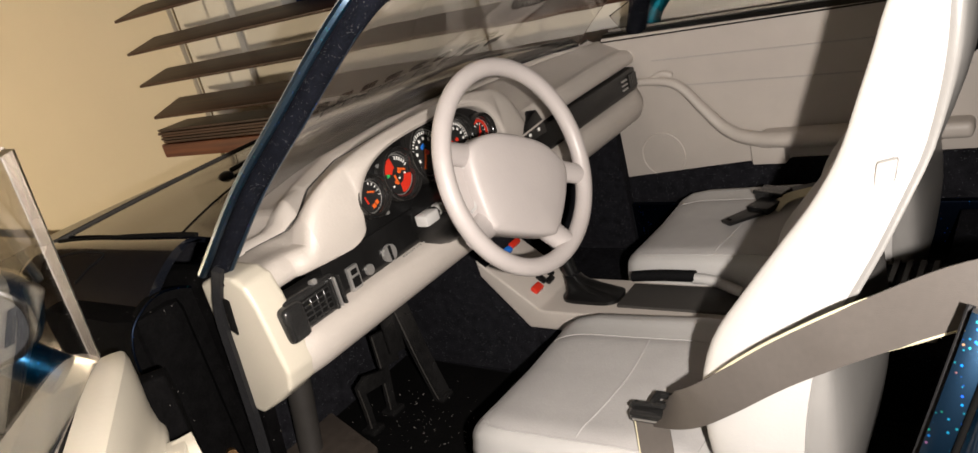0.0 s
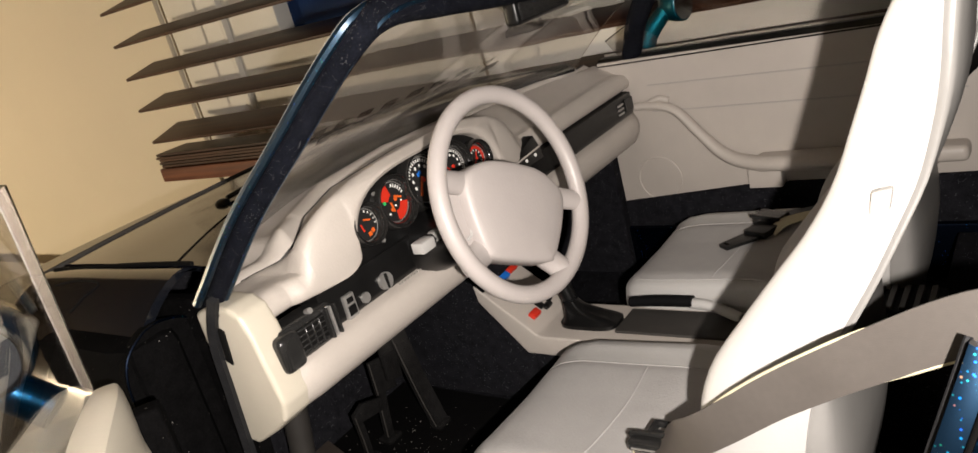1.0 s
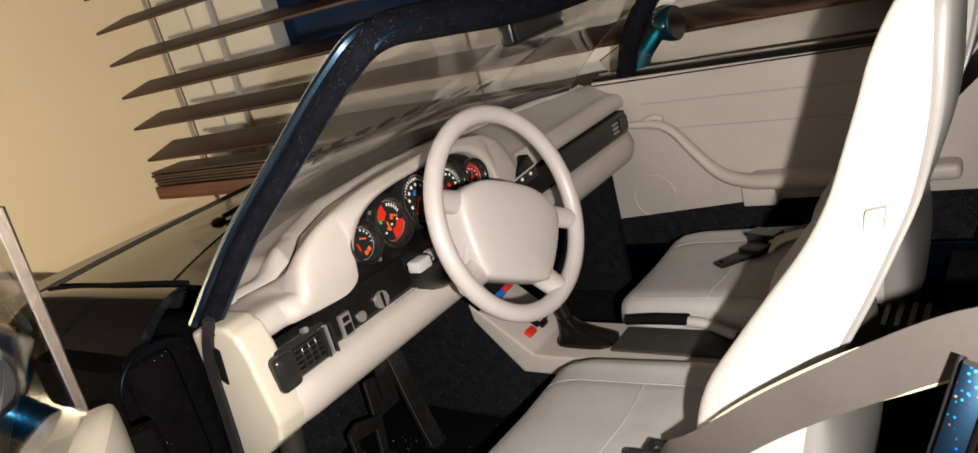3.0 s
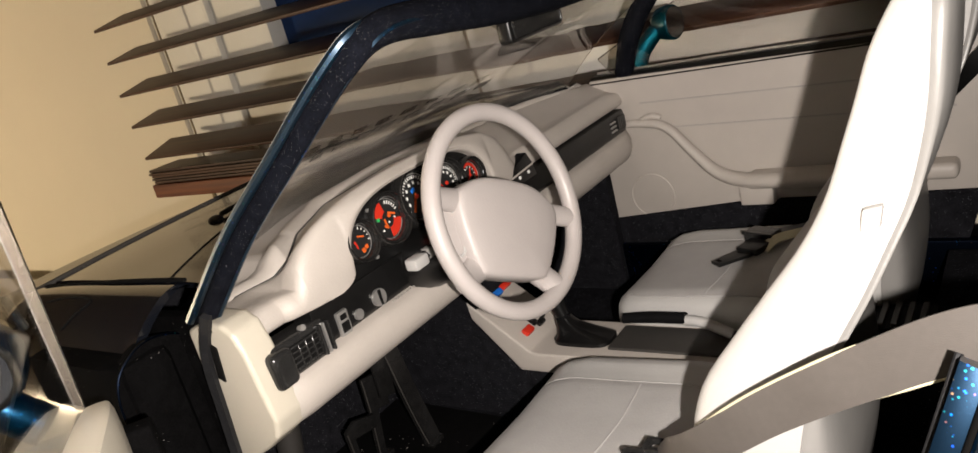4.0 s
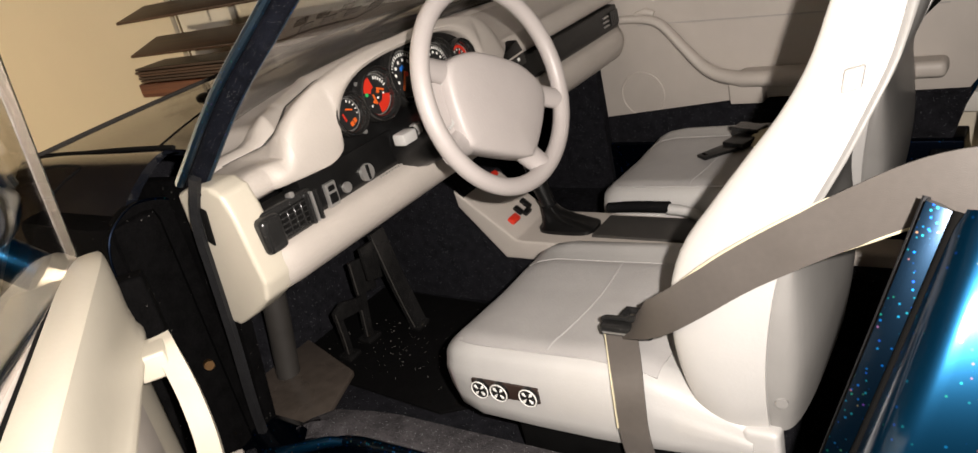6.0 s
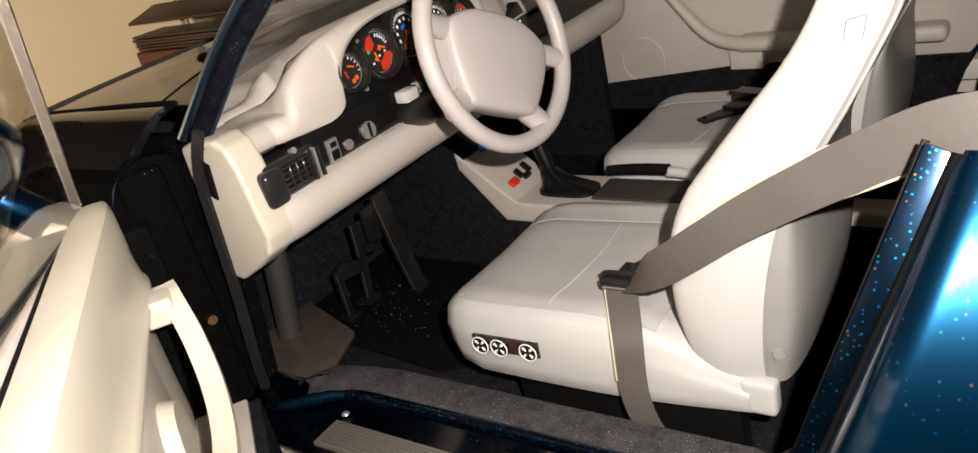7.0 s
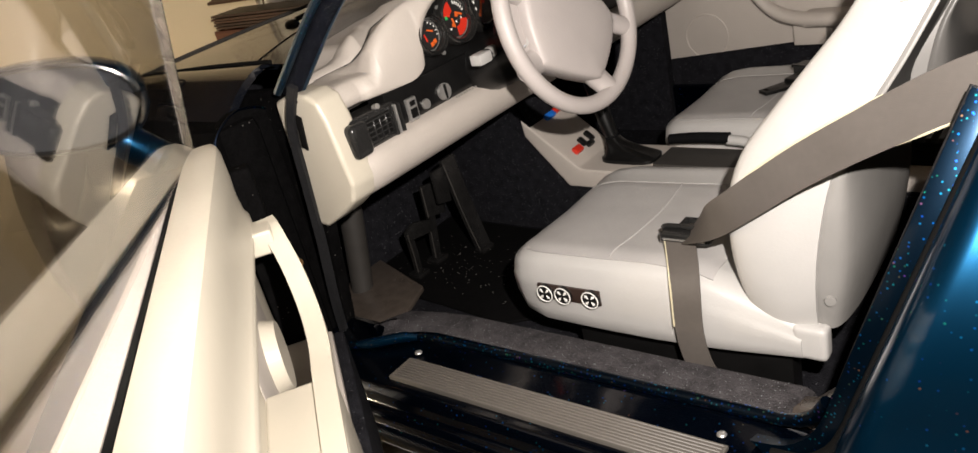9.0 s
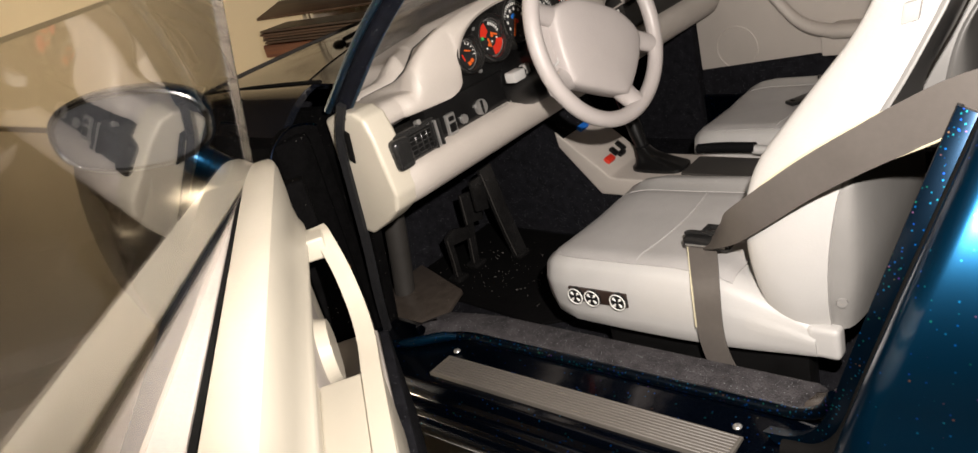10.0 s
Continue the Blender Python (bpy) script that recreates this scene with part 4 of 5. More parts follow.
        part("needle_hub", disc(c + n * 0.1, n, r * 0.1, 0.03, 16), RED, g)
        if kind == "tacho":
            flat(-0.1, 0.3, 0.26, 0.16, 20, SKYBLUE, "lamp_mark")
            flat(0.15, -0.6, 0.4, 0.3, 0, GROOVE, "counter_window")
    return g


gauge(-5.38, 8.08, 0.36, "small", "small black gauge with orange needles")
gauge(-4.35, 8.2, 0.47, "twin", "black twin gauge with red fields")
gauge(-3.2, 8.3, 0.56, "tacho", "black rev counter with white ticks and an orange needle")
gauge(-2.02, 8.2, 0.47, "speed", "black speedometer with white ticks and a red needle")
gauge(-1.02, 8.05, 0.36, "clock", "small black clock with a red arc and white ticks")
for y, z in ((-4.85, 8.6), (-1.55, 8.6), (-5.0, 7.55)):
    part("panel_rivet", disc((-3.08, y, z), (1, 0, 0), 0.05, 0.06, 10), CHROME, car)

# steering wheel
wn = Vector((math.cos(radians(13.2)), -0.055, math.sin(radians(13.2)))).normalized()
wx = (Vector((0, 1, 0)) - wn * wn.y).normalized()
wheel_m = Matrix((wx, wn.cross(wx), wn)).transposed().to_4x4() @ Matrix.Rotation(radians(-29), 4, "Z")
wheel_m.translation = (-0.41, -3.4, 7.93)
# local: z towards the driver, y up, x across
RR = 2.22
rim = tube([(RR * math.cos(a), RR * math.sin(a), 0) for a in [2 * math.pi * k / 72 for k in range(72)]], 0.2, sides=16, closed=True)
sw = part("steering_wheel", move(rim, wheel_m), WHEEL, car, "grey-beige four-spoke steering wheel")
half = [(0, 0.7), (0.75, 0.64), (1.28, 0.42), (1.56, 0.12), (1.5, -0.4), (1.3, -0.95), (1.08, -1.36), (0.86, -1.5)]
hubpts = half + [(0, -1.53)] + [(-x, y) for x, y in reversed(half[1:])]
hub = bmesh.new()
hp = spline(hubpts + hubpts[:1], 72)[:-1]
loft([[(x * s, -0.4 + (y + 0.4) * s, z) for x, y in hp] for s, z in ((0.9, -0.55), (1.0, -0.34), (1.0, -0.08), (0.985, 0.04), (0.95, 0.1), (0.88, 0.135), (0.7, 0.17), (0.4, 0.195), (0.08, 0.2))], bm=hub)
part("airbag_pad", move(hub, wheel_m), WHEEL, sw, "domed grey airbag pad")
for sx in (-1, 1):
    for pts, rad in (([(sx * 0.95, 0.12, -0.16), (sx * 1.5, 0.08, -0.13), (sx * 2.16, 0.04, -0.02)], [0.36, 0.26, 0.24]),
                     ([(sx * 0.8, -1.15, -0.2), (sx * 1.15, -1.42, -0.16), (sx * 1.5, -1.68, -0.02)], [0.36, 0.3, 0.28])):
        part("spoke", move(tube(pts, rad, n=14, sides=16, flat=0.75), wheel_m), WHEEL, sw)
    edge_x = 1.98 if sx < 0 else 1.56
    web = [(1.15, 0.1), (edge_x, 0.05), (edge_x + 0.02, -0.45), (edge_x - 0.18, -1.0), (1.25, -1.4), (0.95, -1.2)]
    part("horn_pad", move(prism([(sx * a, b) for a, b in web], "z", -0.34, -0.14, 0.08, 3), wheel_m), WHEEL, sw, "sunken horn pad between the spokes")
part("pad_groove", move(tube([(-1.72, -0.12, -0.12), (-1.5, -0.2, -0.11), (-1.36, -0.55, -0.11), (-1.3, -0.95, -0.11), (-1.42, -1.1, -0.12)], 0.035, n=20, sides=6), wheel_m), SEAT, sw)
part("hub_shaft", move(disc((0, 0, -1.2), (0, 0, 1), 0.55, 1.6, 24), wheel_m), BLACK, sw)


# ---- seats ----
def seat(yc, side, label):
    """Bucket seat with its high back; side -1 for the driver (outer flank towards -y)."""
    def Y(v):
        return yc + side * -v if side > 0 else yc + v
    rings = []
    # cushion stations: x, half width, top, bottom
    for x, w, t, b in ((-1.42, 2.2, 2.72, 2.3), (-1.3, 2.5, 2.92, 1.95), (-0.95, 2.68, 3.1, 1.6), (-0.4, 2.74, 3.18, 1.45), (1.0, 2.76, 3.22, 1.45),
                       (2.4, 2.76, 3.28, 1.47), (3.4, 2.74, 3.22, 1.5), (4.2, 2.7, 2.95, 1.54), (5.0, 2.66, 2.62, 1.6), (5.5, 2.64, 2.35, 1.64)):
        r = min(0.45, (t - b) * 0.35)
        prof = [(-w, b + 0.05), (-w - 0.03, (t + b) / 2), (-w + 0.03, t - r), (-w + r * 0.4, t - r * 0.3), (-w + r * 1.3, t + 0.0),
                (-w + 1.0, t - 0.04), (0, t - 0.09), (w - 1.0, t - 0.04), (w - r * 1.3, t), (w - r * 0.4, t - r * 0.3), (w - 0.03, t - r), (w + 0.03, (t + b) / 2), (w, b + 0.05)]
        ps = spline(prof, 34)
        rings.append([(x, yc + a, z) for a, z in ps] + [(x, yc + a, b) for a in np.linspace(w * 0.98, -w * 0.98, 8)])
    s = part("seat", loft(rings), SEAT, car, label, angle=60)
    near = -1
    # rear lug of the cushion shell
    for sd in (-1, 1):
        y0 = yc + sd * 2.62
        part("shell_lug", box(5.3, 5.96, min(y0, y0 - sd * 0.4), max(y0, y0 - sd * 0.4), 1.62, 2.36, 0.14, seg=4), SEAT, s)
    # insert panel with its cross seam
    def ins(u, v):
        x, y = -1.2 + 4.98 * u, -2.46 + 3.84 * v
        t = np.interp(x, [-1.3, -0.95, -0.4, 1.0, 2.4, 3.4, 4.2], [2.92, 3.1, 3.18, 3.22, 3.28, 3.22, 2.95])
        t += np.interp(y, [-2.46, -2.3, -2.1, -1.76, 0.0, 1.26, 1.38], [-0.07, -0.01, 0.015, -0.01, -0.06, -0.02, -0.05])
        wv = 1.0 - 0.1 * max(0.0, 0.15 - u) / 0.15
        return (x, yc + y * wv, t + 0.02)
    part("seat_insert", sheet(lambda u, v: ins(u, v), 24, 24, 0.06), INSERT, s, "darker grey seat insert")
    part("seam", tube([Vector(ins(0.52 + 0.03 * math.sin(v * 3), v)) + V(0, 0, 0.01) for v in np.linspace(0.02, 0.98, 24)], 0.022, sides=6), INSERT, s)
    for v in (0.0, 1.0):
        part("seam", tube([Vector(ins(u, v)) + V(0, 0, 0.012) for u in np.linspace(0, 1, 16)], 0.018, sides=6), INSERT, s)
    # base rails
    for sd in (-1, 1):
        part("seat_rail", box(0.2, 5.2, yc + sd * 2.1 - 0.25, yc + sd * 2.1 + 0.25, 0.12, 1.52, 0.05), BLACK, s, "black seat rail")
    # backrest, as stations up the height: z, front x, rear x (of the flank), half width
    st = ((2.25, 4.55, 5.75, 2.5), (3.0, 4.35, 5.78, 2.64), (3.9, 4.22, 5.85, 2.66), (4.9, 4.25, 6.0, 2.56), (5.7, 4.5, 6.2, 2.36), (6.4, 5.0, 6.55, 2.1),
          (7.1, 5.55, 6.95, 1.82), (7.8, 6.1, 7.3, 1.55), (8.5, 6.5, 7.62, 1.32), (9.3, 6.8, 7.84, 1.2), (9.9, 7.02, 7.95, 1.16), (10.5, 7.22, 8.01, 1.1), (11.0, 7.46, 8.05, 1.0), (11.35, 7.68, 8.06, 0.82), (11.55, 7.85, 8.04, 0.55))
    rings = []
    for z, xf, xr, w in st:
        d = xr - xf
        prof = [(xr, -w * 0.96), (xf + d * 0.55, -w - 0.02), (xf + d * 0.2, -w * 0.99), (xf + 0.02, -w * 0.93), (xf + 0.02, -w * 0.82), (xf + d * 0.22, -w * 0.62),
                (xf + d * 0.3, 0), (xf + d * 0.22, w * 0.62), (xf + 0.02, w * 0.82), (xf + 0.02, w * 0.93), (xf + d * 0.2, w * 0.99), (xf + d * 0.55, w + 0.02), (xr, w * 0.96)]
        ps = spline(prof, 40)
        rings.append([(a, yc + b_, z) for a, b_ in ps] + [(xr, yc + b_, z) for b_ in np.linspace(w * 0.9, -w * 0.9, 8)])
    zs = [r[0][2] for r in rings]
    dense = []
    for k in range(len(rings[0])):
        dense.append(spline([r[k] for r in rings], 44))
    rings = [[dense[k][i] for k in range(len(dense))] for i in range(44)]
    part("backrest", loft(rings), SEAT, s, "pale high backrest with an integral headrest", angle=60)
    # rear shell
    rings = []
    for z, xf, xr, w in st:
        bulge = float(np.interp(z, [2.2, 3.5, 4.5, 5.2, 6.0, 7.0, 8.0, 9.5, 11.0, 12.5], [0.45, 0.65, 0.55, 0.36, 0.18, 0.1, 0.1, 0.26, 0.28, 0.2]))
        wi = w * 0.93
        prof = [(xr - 0.08, -wi), (xr + 0.12, -wi - 0.02), (xr + bulge * 0.75, -wi * 0.93), (xr + bulge, -wi * 0.6), (xr + bulge * 1.05, 0), (xr + bulge, wi * 0.6), (xr + bulge * 0.75, wi * 0.93), (xr + 0.12, wi + 0.02), (xr - 0.08, wi)]
        rings.append([(a, yc + b_, z) for a, b_ in spline(prof, 28)])
    dense = [spline([r[k] for r in rings], 36) for k in range(28)]
    rings = [[dense[k][i] for k in range(28)] for i in range(36)]
    part("back_shell", loft(rings), SHELL, s, "darker grey rear shell of the seat", angle=60)
    # belt guide and recliner knob on the outer flanks
    for sd in (-1, 1):
        g = prism([(6.98, 8.05), (7.27, 8.12), (7.34, 8.48), (7.05, 8.42)], "y", yc + sd * 1.38, yc + sd * 1.53, 0.05)
        part("belt_guide", g, SEAT, s, "small square belt guide")
        part("recliner_knob", disc((6.0, yc + sd * 2.42, 2.95), (0.4, sd, 0), 0.13, 0.12, 24, r2=0.1), SHELL, s)
    return s


driver = seat(-3.86, -1, "pale grey high-backed driver's seat")
passenger = seat(4.4, 1, "pale grey high-backed passenger seat")
# seat control panel with three round knobs on the driver's flank
panel = part("control_panel", prism([(-0.42, 2.12), (1.25, 2.16), (1.25, 2.54), (-0.42, 2.5)], "y", -6.70, -6.62, 0.03), material("brown_black_panel", (0.03, 0.018, 0.014), rough=0.35), driver, "brown-black control panel")
for x in (-0.19, 0.3, 1.03):
    c = (x, -6.71, 2.3 + 0.03 * x)
    k = part("seat_knob", disc(c, (0, -1, 0), 0.225, 0.1, 28), BLACK, driver, "round black knob with a white four-part mark")
    ringm = ring((c[0], c[1] - 0.06, c[2]), (0, -1, 0), 0.205, 0.014, 28)
    for q in range(4):
        a0 = math.pi / 4 + q * math.pi / 2
        pts = [(c[0] + r * math.cos(a0 + d), c[2] + r * math.sin(a0 + d)) for r, d in ((0.05, 0.0), (0.14, 0.24), (0.16, 0.0), (0.14, -0.24))]
        loft([[(p[0], c[1] - 0.075, p[1]) for p in pts], [(p[0], c[1] - 0.045, p[1]) for p in pts]], bm=ringm)
    ringm_ob = part("knob_mark", ringm, WHITE, driver)

# ---- seat belts ----
shoulder = strap_rings([(10.6, -7.6, 7.3), (9.59, -7.12, 7.49), (8.52, -7.08, 7.4), (7.28, -6.98, 6.78), (5.85, -6.86, 5.9), (4.74, -6.74, 5.06), (4.0, -6.4, 4.46), (3.05, -5.62, 3.68)],
                       ((0.3, 0.5, 1), (0.2, 0.3, 1), (-0.2, 0.1, 1), (-0.3, 0.05, 1), (-0.3, 0.05, 1), (-0.3, 0.05, 1), (-0.3, 0.3, 1), (0.3, 1, 0.6)), 0.72, 0.035, 48, (1.15, 1.15, 1.15, 1.08, 1.0, 0.95, 0.95, 0.9))
belt = part("seat_belt", loft(shoulder), BELT, car, "taupe seat belt across the driver's seat")
for k, i0, i1 in ((0, 8, 22), (1, 20, 33)):
    part("belt_edge", tube([(r[k] + r[3 - k]) / 2 for r in shoulder[i0:i1]], [0.008] + [0.026] * 6 + [0.008], sides=6), BELTEDGE, belt, "pale cut edge of the webbing")
part("lap_belt", strap([(2.8, -5.6, 3.6), (3.33, -6.63, 3.12), (3.37, -6.8, 2.12), (3.49, -6.84, 1.4), (3.75, -6.8, 0.75)], (1, 0.0, 0.05), 0.62, 0.035, 24), BELT, belt, "taupe lap belt down to the floor anchor")
part("belt_edge", strap([(2.45, -5.63, 3.55), (3.01, -6.66, 3.12), (3.06, -6.83, 2.12)], (1, 0, 0), 0.022, 0.05, 12), BELTEDGE, belt)
tongue = part("belt_tongue", box(2.45, 3.55, -5.84, -5.56, 3.5, 3.72, 0.06, seg=3), BEZEL, belt, "glossy black belt tongue")
part("tongue_lip", tube([(2.44, -5.62, 3.71), (2.58, -5.6, 3.77), (3.42, -5.6, 3.77), (3.56, -5.62, 3.71)], 0.055, n=16, sides=8), BEZEL, belt, "raised black rim of the tongue")
for x0, x1, y0, y1 in ((2.72, 2.86, -5.58, -5.08), (3.1, 3.24, -5.58, -5.08), (2.84, 3.12, -5.2, -5.08), (2.84, 3.12, -5.58, -5.38)):
    part("tongue_tab", box(x0, x1, y0, y1, 3.64, 3.74, 0.02), BEZEL, belt)
part("tongue_edge", box(2.52, 3.46, -5.855, -5.82, 3.56, 3.6, 0.01), CHROME, belt, "worn bright edge of the tongue")
part("belt_anchor", disc((3.8, -6.85, 0.75), (0, -1, 0.4), 0.16, 0.1, 18), GROOVE, belt, "dark anchor bolt")
# passenger buckle lying on the seat
def turned(bm, at, deg):
    return move(bm, Matrix.Translation(at) @ Matrix.Rotation(radians(deg), 4, "Z"))


pb = part("belt_buckle", turned(box(-0.48, 0.48, -0.3, 0.3, 0.0, 0.32, 0.07, seg=3), (2.05, 5.5, 3.3), -20), BEZEL, car, "black belt buckle lying on the passenger seat")
part("buckle_rim", turned(box(-0.5, 0.5, -0.34, -0.22, 0.24, 0.36, 0.03), (2.05, 5.5, 3.3), -20), BEZEL, pb)
part("buckle_neck", turned(box(-0.36, 0.36, -0.42, 0.42, 0.0, 0.2, 0.05), (1.98, 4.85, 3.28), -20), BLACK, pb)
part("buckle_tongue", turned(prism([(-0.3, 0.45), (0.3, 0.45), (0.24, -0.2), (0.2, -0.62), (-0.2, -0.62), (-0.24, -0.2)], "z", 0.0, 0.1, 0.02), (1.52, 4.2, 3.27), -38), BLACK, pb, "black steel tongue with a slot")
part("tongue_slot", turned(box(-0.1, 0.1, -0.05, 0.05, 0.09, 0.106), (1.2, 3.86, 3.27), -38), SEALBLACK, pb)
part("belt_strap", strap([(2.0, 5.5, 3.45), (2.6, 5.7, 3.5), (3.3, 6.1, 3.5), (3.9, 6.7, 3.6)], (-0.5, 1, 0), 0.5, 0.05, 12), BLACK, pb)
part("belt_fold", strap([(2.25, 4.75, 3.3), (2.5, 5.0, 3.5), (2.9, 5.3, 3.55), (3.5, 5.8, 3.5)], (-0.7, 0.7, 0.3), 0.34, 0.04, 12), BELTEDGE, pb, "pale folded webbing beside the buckle")

# ---- passenger door ----
pdoor = part("passenger_door", prism([(-4.5, 1.9), (-4.5, 8.2), (8.6, 8.15), (8.0, 4.0), (7.0, 2.0)], "y", 9.0, 10.3, 0.1), BLUE, car, "blue passenger door with a grey-beige inner panel")
part("door_panel", prism([(-4.4, 2.85), (-4.4, 8.2), (8.4, 8.1), (8.0, 4.1), (7.5, 3.4), (1.7, 3.4), (1.65, 3.3), (0.3, 3.3)], "y", 8.8, 9.02, 0.06), TRIM, pdoor, "grey-beige moulded door panel")
part("door_carpet", prism([(-4.4, 1.6), (-4.4, 2.9), (0.3, 3.35), (7.6, 3.45), (7.0, 1.6)], "y", 8.72, 9.0), CARPET, pdoor, "black carpeted door foot")
for z0, z1 in ((7.2, 7.02), (6.25, 6.0)):
    part("panel_crease", tube([(-2.6, 8.8, z0), (2.0, 8.8, (z0 + z1) / 2), (7.0, 8.8, z1)], 0.025, sides=6), SEAM, pdoor)
arm = [(-4.2, 8.62, 6.5), (-2.7, 8.6, 6.52), (-1.7, 8.55, 6.3), (-0.9, 8.5, 5.4), (-0.2, 8.45, 4.65), (0.6, 8.35, 4.32), (2.0, 8.2, 4.25), (6.2, 8.15, 4.25)]
part("armrest", tube(arm, [0.16, 0.18, 0.2, 0.22, 0.26, 0.3, 0.34, 0.34], n=40, sides=12, flat=0.8), TRIM, pdoor, "grey-beige sweeping armrest bar")
part("armrest_pad", box(0.9, 7.0, 8.0, 8.85, 4.0, 4.5, 0.22, seg=4), TRIM, pdoor)
part("pocket_block", box(0.55, 1.65, 8.35, 8.85, 3.35, 4.05, 0.06), TRIM, pdoor, "pale block below the armrest")
part("speaker_ring", ring((-2.78, 8.8, 3.72), (0, 1, 0), 0.82, 0.035), TRIM, pdoor, "round speaker outline")
part("lock_button", tube([(-2.6, 8.7, 6.6), (-2.2, 8.66, 6.72), (-1.9, 8.7, 6.6)], 0.12, n=8), TRIM, pdoor)
part("belt_rail", prism([(8.75, 8.05), (9.0, 8.3), (9.35, 8.3), (9.35, 8.05)], "x", -4.4, 9.5, 0.04), BLACK, pdoor, "black seal along the window ledge")
part("ledge_trim", tube([(-4.3, 9.4, 8.35), (2.0, 9.45, 8.32), (9.5, 9.4, 8.2)], 0.05, n=10), CHROME, pdoor, "thin bright ledge trim")
pg = sheet(lambda u, v: (-3.6 + 11.0 * u, 9.2 - 0.9 * v, 8.2 + 3.2 * v * (0.25 + 0.75 * min(1, u * 2.2))), 12, 6, 0.06)
g = part("door_glass", pg, GLASS, pdoor, "clear passenger side window")
g.visible_shadow = False
pm_n = Vector((0.93, -0.36, 0.02)).normalized()
pm_m = Matrix.Translation((-1.5, 10.4, 9.57)) @ pm_n.to_track_quat("Z", "Y").to_matrix().to_4x4()
pm = part("door_mirror", move(loft([[(a * math.cos(t), a * 1.22 * math.sin(t), d) for t in [2 * math.pi * k / 28 for k in range(28)]]
                                    for d, a in ((-0.95, 0.12), (-0.85, 0.3), (-0.6, 0.45), (-0.25, 0.5), (0.0, 0.5), (0.03, 0.48))]), pm_m), LITBLUE, car, "blue door mirror on the passenger side")
part("mirror_glass", move(loft([[(0.44 * math.cos(t), 0.55 * math.sin(t), d) for t in [2 * math.pi * k / 28 for k in range(28)]] for d in (0.02, 0.05)]), pm_m), FOIL, pm, "silver mirror glass")
part("mirror_foot", tube([(-2.9, 9.7, 8.3), (-2.7, 10.0, 8.8), (-2.2, 10.4, 9.4)], [0.42, 0.34, 0.3], n=10, sides=14), LITBLUE, pm)
part("belt_strap", strap([(9.4, 8.3, 9.2), (7.6, 8.3, 7.3), (6.4, 7.9, 6.1), (5.6, 7.2, 5.2)], (0.3, 0, 1), 0.5, 0.04, 14), BLACK, car, "black belt behind the passenger seat")
part("seat_base", box(4.0, 6.3, 1.78, 2.6, 0.75, 2.02, 0.1, seg=3), SEAT, passenger, "pale flank of the seat base")

# ---- windscreen frame and glass ----
A = [(-4.3, -8.72, 7.85), (-2.85, -8.36, 9.4), (-1.42, -8.03, 10.62), (0.05, -7.6, 11.9), (0.55, -7.0, 12.4), (0.42, -5.4, 12.36), (0.15, -3.0, 12.16), (-0.1, 0, 11.98),
     (-0.1, 3.0, 11.98), (0.1, 5.4, 12.02), (0.2, 6.7, 11.9), (-0.35, 7.5, 11.5), (-1.5, 8.1, 10.6), (-2.45, 8.6, 9.5), (-3.2, 9.2, 8.15)]
frame_ob = part("windscreen_frame", tube(A, [0.175, 0.175, 0.175, 0.19, 0.24, 0.3, 0.33, 0.33, 0.33, 0.3, 0.28, 0.28, 0.3, 0.3, 0.3], n=90, sides=12, flat=1.2), FRAMEBLACK, car, "black windscreen frame with blue flake edges")
out = [(x - 0.1, y * 1.03, z + 0.14) for x, y, z in A]
part("frame_edge", tube(out, [0.09] * 9 + [0.12, 0.16, 0.2, 0.2, 0.2, 0.2], n=90, sides=8), EDGEBLUE, frame_ob, "deep blue flake outer edge of the frame")
# Pale tube stands for the light caught on the frame's outer edge.
part("frame_lit_line", tube([(x - 0.13, y * 1.033, z + 0.2) for x, y, z in A[:8]], 0.022, n=60, sides=6), SHELL, frame_ob, "thin pale line painted as the frame's lit outer edge")
part("frame_bead", tube([(x + 0.24, y * 0.992, z - 0.02) for x, y, z in A], 0.05, n=90, sides=6), EDGEBLUE, frame_ob)


TOPLINE = spline(A[3:12], 41)


def screen(u, v):
    k = min(39, int(v * 40))
    top = Vector(TOPLINE[k]).lerp(Vector(TOPLINE[k + 1]), v * 40 - k)
    y = -8.0 + 16.0 * v
    base = Vector((-7.5 + 2.6 * (abs(y) / 8.0) ** 2, y, 8.3))
    p = base.lerp(top, u)
    return (p.x - 0.35 * math.sin(u * math.pi), p.y, p.z)


ws = part("windscreen", sheet(screen, 10, 40, 0.05), SMOKED, car, "slightly smoked clear windscreen")
ws.visible_shadow = False
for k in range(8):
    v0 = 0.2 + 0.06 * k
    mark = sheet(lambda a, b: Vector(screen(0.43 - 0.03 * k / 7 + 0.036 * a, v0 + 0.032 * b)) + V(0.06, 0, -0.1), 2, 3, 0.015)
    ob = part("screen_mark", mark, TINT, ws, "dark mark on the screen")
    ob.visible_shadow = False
mir = part("rear_view_mirror", box(-0.28, 0.12, -1.25, 1.25, 11.15, 11.74, 0.12, seg=3), BLACK, car, "black rear-view mirror on the screen")
mir.matrix_basis = Matrix.Translation((-0.008, 0, 0))
part("mirror_glass", box(0.13, 0.16, -1.12, 1.12, 11.24, 11.66, 0.05), BEZEL, mir, "dark mirror glass")
